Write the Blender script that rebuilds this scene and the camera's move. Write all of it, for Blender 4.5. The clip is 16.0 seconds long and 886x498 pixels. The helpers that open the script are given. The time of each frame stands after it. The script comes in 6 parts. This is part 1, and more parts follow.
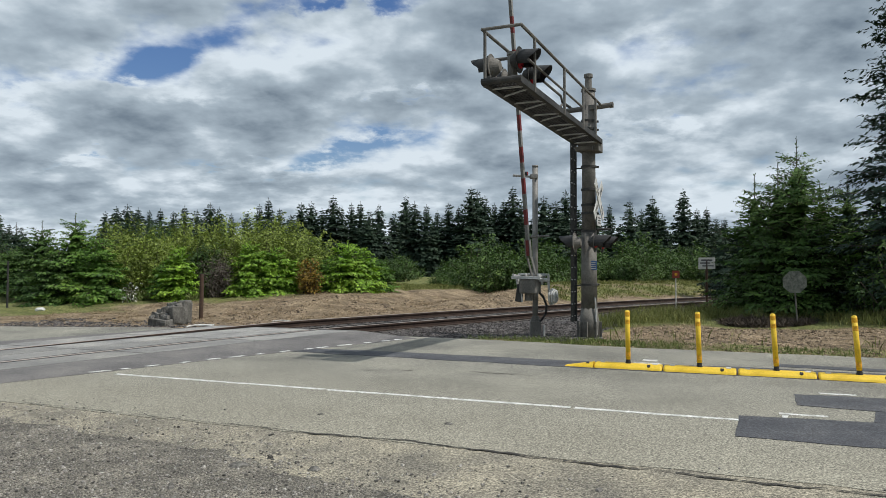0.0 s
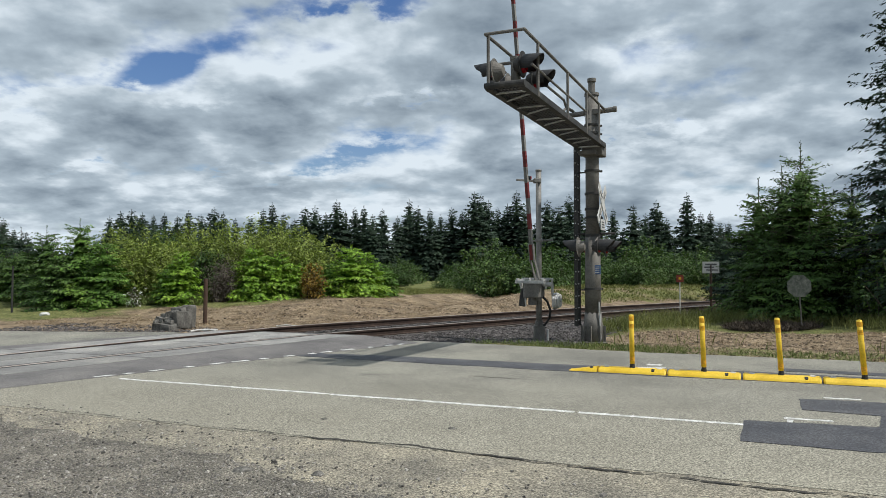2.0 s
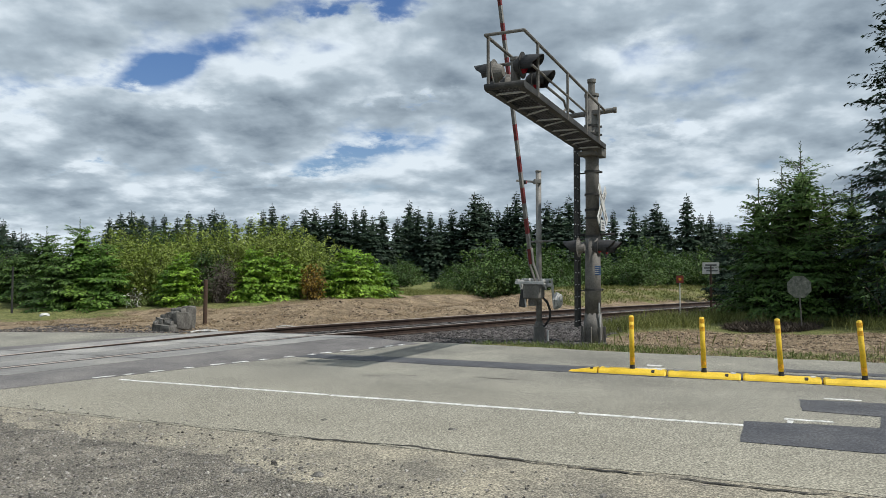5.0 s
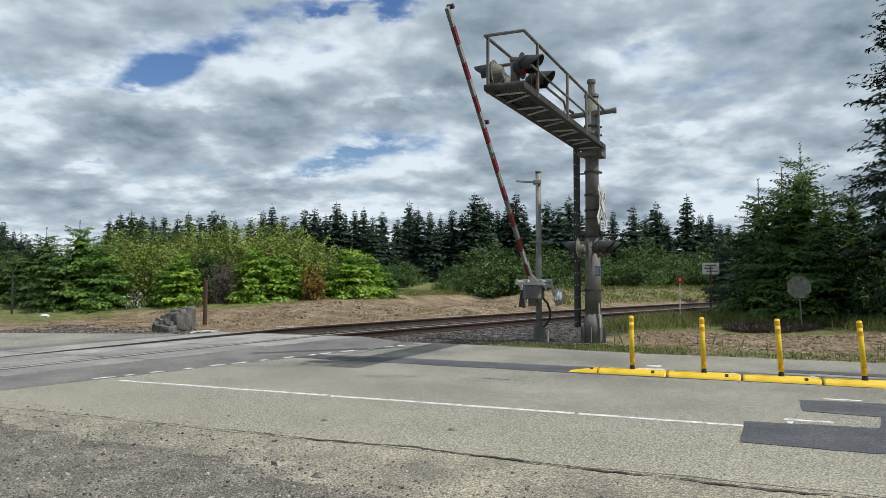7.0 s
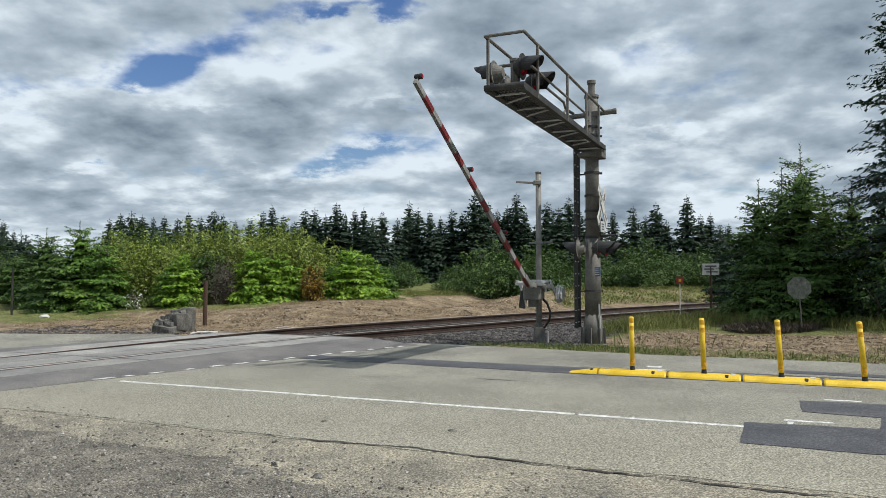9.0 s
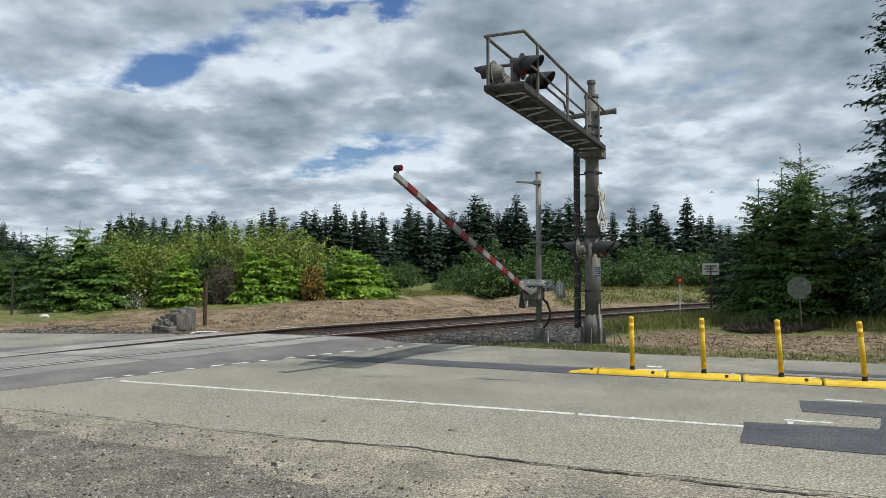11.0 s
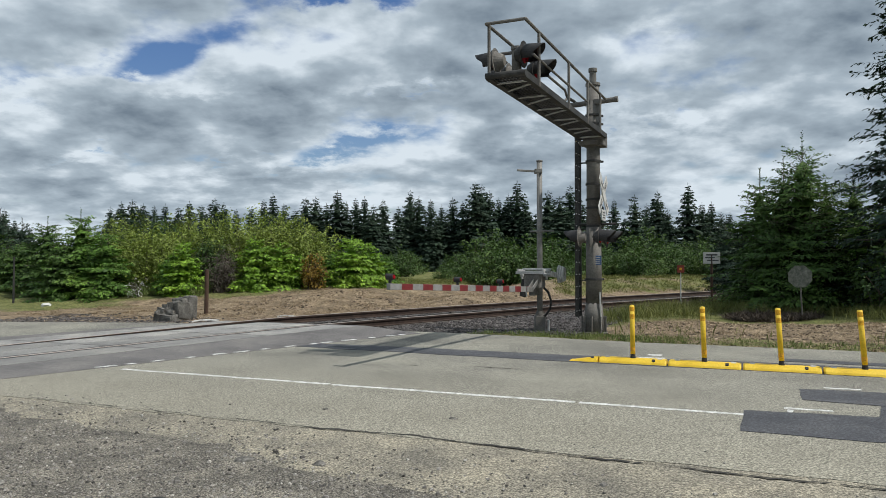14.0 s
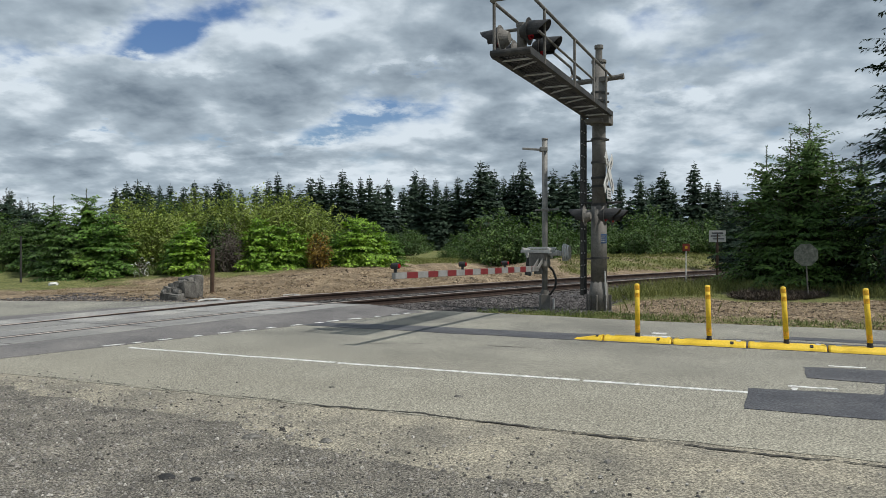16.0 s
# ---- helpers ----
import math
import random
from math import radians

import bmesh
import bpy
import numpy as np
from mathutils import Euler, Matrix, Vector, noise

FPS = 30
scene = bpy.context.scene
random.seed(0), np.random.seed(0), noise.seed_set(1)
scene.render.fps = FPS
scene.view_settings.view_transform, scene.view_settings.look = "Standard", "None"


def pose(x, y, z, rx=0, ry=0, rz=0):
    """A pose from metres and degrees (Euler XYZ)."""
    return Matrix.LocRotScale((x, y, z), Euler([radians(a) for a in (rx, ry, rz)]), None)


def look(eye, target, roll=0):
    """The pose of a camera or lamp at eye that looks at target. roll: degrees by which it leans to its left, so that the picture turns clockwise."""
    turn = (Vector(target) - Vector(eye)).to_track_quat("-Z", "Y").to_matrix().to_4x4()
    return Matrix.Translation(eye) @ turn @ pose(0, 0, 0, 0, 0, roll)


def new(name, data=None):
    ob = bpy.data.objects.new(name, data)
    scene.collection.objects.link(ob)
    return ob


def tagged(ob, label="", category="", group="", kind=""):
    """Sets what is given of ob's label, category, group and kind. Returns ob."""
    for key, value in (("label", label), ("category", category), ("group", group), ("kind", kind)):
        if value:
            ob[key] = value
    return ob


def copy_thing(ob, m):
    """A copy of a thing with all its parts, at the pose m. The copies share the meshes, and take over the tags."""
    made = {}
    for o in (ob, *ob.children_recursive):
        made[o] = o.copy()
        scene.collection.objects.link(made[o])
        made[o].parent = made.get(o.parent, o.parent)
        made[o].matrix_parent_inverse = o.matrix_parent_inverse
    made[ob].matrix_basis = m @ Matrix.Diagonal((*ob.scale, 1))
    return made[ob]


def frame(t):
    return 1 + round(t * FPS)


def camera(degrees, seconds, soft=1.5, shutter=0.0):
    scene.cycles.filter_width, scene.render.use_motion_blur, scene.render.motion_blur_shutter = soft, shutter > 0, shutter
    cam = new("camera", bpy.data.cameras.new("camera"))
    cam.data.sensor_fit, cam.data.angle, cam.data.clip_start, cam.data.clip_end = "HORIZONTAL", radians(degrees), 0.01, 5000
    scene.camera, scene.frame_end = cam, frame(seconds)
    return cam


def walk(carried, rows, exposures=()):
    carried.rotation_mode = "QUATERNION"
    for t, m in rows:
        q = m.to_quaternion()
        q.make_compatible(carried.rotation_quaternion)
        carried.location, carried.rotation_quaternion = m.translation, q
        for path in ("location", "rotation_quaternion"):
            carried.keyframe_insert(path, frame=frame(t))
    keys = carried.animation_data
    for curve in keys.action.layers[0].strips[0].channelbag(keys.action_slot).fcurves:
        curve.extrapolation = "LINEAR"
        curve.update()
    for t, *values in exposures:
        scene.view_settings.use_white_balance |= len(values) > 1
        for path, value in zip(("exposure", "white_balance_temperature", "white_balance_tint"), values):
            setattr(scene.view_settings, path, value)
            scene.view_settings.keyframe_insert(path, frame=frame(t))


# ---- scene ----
H = 1.6
cam = camera(62.2, 16.0, soft=0.7)
walk(cam, [(t, pose(0, 0, H, rx, ry, rz)) for t, rx, ry, rz in (
    (0.0, 91.535, -0.06, -0.279), (0.5, 91.605, -0.015, -0.188), (1.0, 91.734, 0, -0.07), (1.5, 91.806, 0, -0.036),
    (2.0, 91.879, 0, 0), (2.5, 91.939, 0, 0), (3.0, 91.939, 0, 0), (4.0, 91.939, 0, 0),
    (6.5, 91.96, 0.04, -0.006), (7.0, 91.985, 0.05, -0.008), (7.5, 92.005, 0.04, -0.009), (8.5, 92.015, 0.03, -0.01),
    (9.0, 92.04, 0.04, -0.005), (11.5, 92.015, 0.03, -0.012), (12.0, 91.939, 0.01, -0.042), (12.5, 91.8, 0.01, -0.053),
    (13.0, 91.604, 0, -0.045), (13.5, 91.404, 0.01, 0.003), (14.0, 91.143, 0.03, 0.065), (14.5, 90.774, 0.06, 0.165),
    (15.0, 90.256, 0.085, 0.283), (15.5, 89.8, 0.11, 0.36), (16.0, 89.494, 0.12, 0.455))],
    exposures=[(0, -0.05), (2, 0.02), (9, 0.06), (12, 0.0), (14, -0.06), (16, -0.08)])

# ---- light ----
SUN_DIR = Vector((0.598, -0.23, 1.0)).normalized()
SUN_EL = math.asin(SUN_DIR.z)
sun = new("sun", bpy.data.lights.new("sun", "SUN"))
sun.data.energy, sun.data.angle, sun.data.color = 3.9, radians(1.2), (1.0, 0.965, 0.905)
sun.matrix_basis = look((0, 0, 60), Vector((0, 0, 60)) - SUN_DIR)


def nodes_of(tree):
    def make(kind, inputs=None, operation=None, use_clamp=None, sky_type=None, sun_disc=None, sun_elevation=None, sun_rotation=None,
             interpolation_type=None, data_type=None, attribute_name=None):
        n = tree.nodes.new(kind)
        if operation is not None:
            n.operation = operation
        if use_clamp is not None:
            n.use_clamp = use_clamp
        if sky_type is not None:
            n.sky_type, n.sun_disc, n.sun_elevation, n.sun_rotation = sky_type, sun_disc, sun_elevation, sun_rotation
        if interpolation_type is not None:
            n.interpolation_type = interpolation_type
        if data_type is not None:
            n.data_type = data_type
        if attribute_name is not None:
            n.attribute_name = attribute_name
        for i, val in (inputs or {}).items():
            n.inputs[i].default_value = val
        return n
    return make


def sky():
    w = bpy.data.worlds.new("sky")
    scene.world = w
    w.use_nodes = True
    tree = w.node_tree
    tree.nodes.clear()
    N, L = nodes_of(tree), tree.links.new

    def math_(op, a, b=None, c=None, clamp=False):
        n = N("ShaderNodeMath", operation=op, use_clamp=clamp)
        for i, v in enumerate((a, b, c)):
            if v is None:
                continue
            if isinstance(v, (int, float)):
                n.inputs[i].default_value = v
            else:
                L(v, n.inputs[i])
        return n.outputs[0]
    out = N("ShaderNodeOutputWorld")
    air = N("ShaderNodeTexSky", sky_type="NISHITA", sun_disc=False, sun_elevation=SUN_EL,
            sun_rotation=math.atan2(SUN_DIR.x, SUN_DIR.y))
    blue = N("ShaderNodeBackground", inputs={"Strength": 0.085})
    deep = N("ShaderNodeHueSaturation", inputs={"Hue": 0.512, "Saturation": 1.3, "Value": 1.2})
    L(air.outputs[0], deep.inputs["Color"]), L(deep.outputs[0], blue.inputs["Color"])
    co = N("ShaderNodeTexCoord")
    sep = N("ShaderNodeSeparateXYZ")
    L(co.outputs["Generated"], sep.inputs[0])
    def clouds(scale, detail, rough, off, dist=0.0, lift=0.0):
        """Noise over a flat cloud deck that runs back to the horizon; lift looks a little higher up."""
        high = math_("ADD", math_("MAXIMUM", sep.outputs[2], 0.0), 0.26 + lift)
        comb = N("ShaderNodeCombineXYZ")
        L(math_("DIVIDE", sep.outputs[0], high), comb.inputs[0]), L(math_("DIVIDE", sep.outputs[1], high), comb.inputs[1])
        m = N("ShaderNodeMapping")
        m.inputs["Location"].default_value = off
        L(comb.outputs[0], m.inputs["Vector"])
        n = N("ShaderNodeTexNoise", inputs={"Scale": scale, "Detail": detail, "Roughness": rough, "Distortion": dist})
        L(m.outputs[0], n.inputs["Vector"])
        return n.outputs[0]
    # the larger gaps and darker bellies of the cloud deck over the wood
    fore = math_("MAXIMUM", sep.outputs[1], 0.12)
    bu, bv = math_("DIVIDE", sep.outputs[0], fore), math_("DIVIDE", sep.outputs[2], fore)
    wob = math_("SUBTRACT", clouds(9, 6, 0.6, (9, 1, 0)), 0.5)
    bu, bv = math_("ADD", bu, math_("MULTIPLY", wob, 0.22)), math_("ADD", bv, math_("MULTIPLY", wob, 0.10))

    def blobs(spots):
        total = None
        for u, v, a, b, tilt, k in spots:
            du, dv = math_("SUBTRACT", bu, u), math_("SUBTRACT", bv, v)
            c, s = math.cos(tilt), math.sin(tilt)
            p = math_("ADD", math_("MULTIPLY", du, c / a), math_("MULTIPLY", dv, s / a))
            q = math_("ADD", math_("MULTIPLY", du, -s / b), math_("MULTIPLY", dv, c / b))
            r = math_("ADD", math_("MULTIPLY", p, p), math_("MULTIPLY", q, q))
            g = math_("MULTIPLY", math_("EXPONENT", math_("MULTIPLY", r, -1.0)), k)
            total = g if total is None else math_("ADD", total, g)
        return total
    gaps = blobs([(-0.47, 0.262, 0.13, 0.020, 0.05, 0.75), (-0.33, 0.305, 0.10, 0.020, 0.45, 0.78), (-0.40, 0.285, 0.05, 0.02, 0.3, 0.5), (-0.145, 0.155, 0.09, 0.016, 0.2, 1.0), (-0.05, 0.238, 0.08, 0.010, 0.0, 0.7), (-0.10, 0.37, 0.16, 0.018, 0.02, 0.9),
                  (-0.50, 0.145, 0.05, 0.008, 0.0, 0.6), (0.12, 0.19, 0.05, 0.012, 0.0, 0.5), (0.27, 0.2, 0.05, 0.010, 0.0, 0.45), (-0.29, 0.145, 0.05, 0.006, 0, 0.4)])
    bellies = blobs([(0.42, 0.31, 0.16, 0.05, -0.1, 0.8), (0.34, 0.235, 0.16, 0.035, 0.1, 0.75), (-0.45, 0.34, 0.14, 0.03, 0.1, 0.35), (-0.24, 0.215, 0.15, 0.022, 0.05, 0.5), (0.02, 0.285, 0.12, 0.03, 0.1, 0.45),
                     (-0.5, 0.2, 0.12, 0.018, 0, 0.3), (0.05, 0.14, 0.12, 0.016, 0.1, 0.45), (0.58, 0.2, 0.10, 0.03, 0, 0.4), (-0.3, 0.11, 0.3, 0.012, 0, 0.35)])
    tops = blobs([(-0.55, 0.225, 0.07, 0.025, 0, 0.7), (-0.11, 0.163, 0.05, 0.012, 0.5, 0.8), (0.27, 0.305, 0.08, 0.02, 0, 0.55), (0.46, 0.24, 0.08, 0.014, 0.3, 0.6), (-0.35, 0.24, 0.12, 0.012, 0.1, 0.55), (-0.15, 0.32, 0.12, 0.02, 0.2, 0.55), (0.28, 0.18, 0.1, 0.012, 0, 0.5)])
    off = (1.7, 0.35, 0.6)
    dens = math_("ADD", math_("MULTIPLY", clouds(2.6, 7, 0.48, off, 0.1), 0.62), math_("MULTIPLY", clouds(7.5, 7, 0.5, (3, 1, 2), 0.1), 0.38))
    over = math_("ADD", math_("MULTIPLY", clouds(2.6, 5, 0.46, off, 0.1, 0.026), 0.58), math_("MULTIPLY", clouds(7.5, 6, 0.5, (3, 1, 2), 0.1, 0.014), 0.42))
    cover = N("ShaderNodeMapRange", interpolation_type="SMOOTHSTEP", inputs={1: 0.25, 2: 0.43, 3: 0.0, 4: 1.0})
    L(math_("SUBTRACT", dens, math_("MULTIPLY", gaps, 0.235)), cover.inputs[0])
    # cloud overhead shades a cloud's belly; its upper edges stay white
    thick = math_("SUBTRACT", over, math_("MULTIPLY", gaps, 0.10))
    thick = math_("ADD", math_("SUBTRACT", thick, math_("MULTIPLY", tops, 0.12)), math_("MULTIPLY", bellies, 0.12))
    # the lit air before the far clouds
    far = N("ShaderNodeMapRange", interpolation_type="SMOOTHSTEP", inputs={1: 0.02, 2: 0.24, 3: 0.042, 4: 0.0})
    L(sep.outputs[2], far.inputs[0])
    thick = math_("SUBTRACT", thick, far.outputs[0])
    ramp = N("ShaderNodeValToRGB")
    e = ramp.color_ramp.elements
    e[0].position, e[0].color = 0.38, (0.785, 0.88, 0.96, 1)
    e[1].position, e[1].color = 0.66, (0.192, 0.25, 0.315, 1)
    m = e.new(0.49)
    m.color = (0.44, 0.53, 0.61, 1)
    L(thick, ramp.inputs[0])
    white = N("ShaderNodeBackground", inputs={"Strength": 0.92})
    L(ramp.outputs[0], white.inputs["Color"])
    mix = N("ShaderNodeMixShader")
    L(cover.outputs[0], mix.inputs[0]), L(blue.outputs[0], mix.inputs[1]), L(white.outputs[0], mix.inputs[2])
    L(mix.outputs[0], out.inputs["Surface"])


sky()

# ---- materials ----


def material(name, stops, scale=4.0, rough=0.85, metal=0.0, bump=0.3, fine=60.0, grain=0.35, spread=0.0, detail=6, coord="Object",
             bump_dist=0.01, spec=0.4, island=0.0, translucent=0.0, dust=None, speck=0.0, speck_scale=45.0):
    """stops: colours over a broad noise; grain: fine speckle; spread: brightness differences from object to object."""
    mat = bpy.data.materials.new(name)
    mat.use_nodes = True
    tree = mat.node_tree
    N, L = nodes_of(tree), tree.links.new
    bsdf = tree.nodes["Principled BSDF"]
    co = N("ShaderNodeTexCoord")
    vec = co.outputs[coord]
    a = N("ShaderNodeTexNoise", inputs={"Scale": scale, "Detail": detail, "Roughness": 0.6})
    b = N("ShaderNodeTexNoise", inputs={"Scale": fine, "Detail": 3, "Roughness": 0.65})
    L(vec, a.inputs["Vector"]), L(vec, b.inputs["Vector"])
    ramp = N("ShaderNodeValToRGB")
    els = ramp.color_ramp.elements
    while len(els) < len(stops):
        els.new(0.5)
    for i, c in enumerate(stops):
        els[i].position = 0.3 + 0.4 * i / max(1, len(stops) - 1)
        els[i].color = (*c, 1)
    L(a.outputs[0], ramp.inputs[0])
    mul = N("ShaderNodeMapRange", inputs={1: 0.35, 2: 0.65, 3: 1 - grain, 4: 1 + grain})
    L(b.outputs[0], mul.inputs[0])
    value = mul.outputs[0]
    if spread or island:
        src = N("ShaderNodeNewGeometry").outputs["Random Per Island"] if island else N("ShaderNodeObjectInfo").outputs["Random"]
        k = island or spread
        r = N("ShaderNodeMapRange", inputs={1: 0, 2: 1, 3: 1 - k, 4: 1 + k})
        L(src, r.inputs[0])
        m = N("ShaderNodeMath", operation="MULTIPLY")
        L(value, m.inputs[0]), L(r.outputs[0], m.inputs[1])
        value = m.outputs[0]
    if speck:
        # pale and dark stones of the aggregate
        cell = N("ShaderNodeTexVoronoi", inputs={"Scale": speck_scale, "Randomness": 1.0})
        L(vec, cell.inputs["Vector"])
        tone = N("ShaderNodeSeparateColor")
        L(cell.outputs["Color"], tone.inputs[0])
        span = N("ShaderNodeMapRange", inputs={1: 0.0, 2: 1.0, 3: 1 - speck, 4: 1 + speck})
        L(tone.outputs[0], span.inputs[0])
        m = N("ShaderNodeMath", operation="MULTIPLY")
        L(value, m.inputs[0]), L(span.outputs[0], m.inputs[1])
        value = m.outputs[0]
    vm = N("ShaderNodeVectorMath", operation="SCALE")
    colour = ramp.outputs[0]
    if dust:
        # pale dust from the gravel lot lies on the near side of the road
        dot = N("ShaderNodeVectorMath", operation="DOT_PRODUCT")
        dot.inputs[1].default_value = (0.387, 0.922, 0)
        L(vec, dot.inputs[0])
        drift = N("ShaderNodeMath", operation="MULTIPLY_ADD")
        L(a.outputs[0], drift.inputs[0]), L(dot.outputs["Value"], drift.inputs[2])
        drift.inputs[1].default_value = 4.0
        fall = N("ShaderNodeMapRange", interpolation_type="SMOOTHSTEP", inputs={1: 7.0, 2: 14.0, 3: 0.62, 4: 0.0})
        L(drift.outputs[0], fall.inputs[0])
        over = N("ShaderNodeMix", data_type="RGBA")
        L(fall.outputs[0], over.inputs[0]), L(colour, over.inputs[6])
        over.inputs[7].default_value = (*dust, 1)
        colour = over.outputs[2]
    L(colour, vm.inputs[0]), L(value, vm.inputs["Scale"])
    L(vm.outputs[0], bsdf.inputs["Base Color"])
    bsdf.inputs["Roughness"].default_value = rough
    bsdf.inputs["Metallic"].default_value = metal
    bsdf.inputs["Specular IOR Level"].default_value = spec
    if bump:
        bp = N("ShaderNodeBump", inputs={"Strength": bump, "Distance": bump_dist})
        L(b.outputs[0], bp.inputs["Height"])
        L(bp.outputs[0], bsdf.inputs["Normal"])
    if translucent:
        tr = N("ShaderNodeBsdfTranslucent")
        L(vm.outputs[0], tr.inputs["Color"])
        ms = N("ShaderNodeMixShader", inputs={0: translucent})
        out = tree.nodes["Material Output"]
        L(bsdf.outputs[0], ms.inputs[1]), L(tr.outputs[0], ms.inputs[2]), L(ms.outputs[0], out.inputs["Surface"])
    return mat


def zoned(name, attr, low, high, scale=1.5, fine=13.0, rough=0.95, bump=1.0, grain=0.55, bump_dist=0.07):
    """Ground whose cover goes from low to high by a point attribute, broken up by noise."""
    mat = bpy.data.materials.new(name)
    mat.use_nodes = True
    tree = mat.node_tree
    N, L = nodes_of(tree), tree.links.new
    bsdf = tree.nodes["Principled BSDF"]
    co = N("ShaderNodeTexCoord").outputs["Object"]
    a = N("ShaderNodeTexNoise", inputs={"Scale": scale, "Detail": 8, "Roughness": 0.65})
    b = N("ShaderNodeTexNoise", inputs={"Scale": fine, "Detail": 4, "Roughness": 0.7})
    c = N("ShaderNodeTexNoise", inputs={"Scale": scale * 0.35, "Detail": 5, "Roughness": 0.6})
    for n in (a, b, c):
        L(co, n.inputs["Vector"])
    cols = []
    for stops in (low, high):
        r = N("ShaderNodeValToRGB")
        els = r.color_ramp.elements
        while len(els) < len(stops):
            els.new(0.5)
        for i, col in enumerate(stops):
            els[i].position = 0.32 + 0.36 * i / (len(stops) - 1)
            els[i].color = (*col, 1)
        L(a.outputs[0], r.inputs[0])
        cols.append(r.outputs[0])
    at = N("ShaderNodeAttribute", attribute_name=attr)
    s = N("ShaderNodeMath", operation="ADD")
    L(at.outputs["Fac"], s.inputs[0])
    j = N("ShaderNodeMapRange", inputs={1: 0.3, 2: 0.7, 3: -0.35, 4: 0.35})
    L(c.outputs[0], j.inputs[0])
    L(j.outputs[0], s.inputs[1])
    cl = N("ShaderNodeMapRange", interpolation_type="SMOOTHSTEP", inputs={1: 0.3, 2: 0.7, 3: 0, 4: 1})
    L(s.outputs[0], cl.inputs[0])
    mx = N("ShaderNodeMix", data_type="RGBA")
    L(cl.outputs[0], mx.inputs[0]), L(cols[0], mx.inputs[6]), L(cols[1], mx.inputs[7])
    g = N("ShaderNodeMapRange", inputs={1: 0.34, 2: 0.66, 3: 1 - grain, 4: 1 + grain})
    L(b.outputs[0], g.inputs[0])
    vm = N("ShaderNodeVectorMath", operation="SCALE")
    L(mx.outputs[2], vm.inputs[0]), L(g.outputs[0], vm.inputs["Scale"])
    L(vm.outputs[0], bsdf.inputs["Base Color"])
    bsdf.inputs["Roughness"].default_value = rough
    bsdf.inputs["Specular IOR Level"].default_value = 0.2
    bp = N("ShaderNodeBump", inputs={"Strength": bump, "Distance": bump_dist})
    L(b.outputs[0], bp.inputs["Height"]), L(bp.outputs[0], bsdf.inputs["Normal"])
    return mat


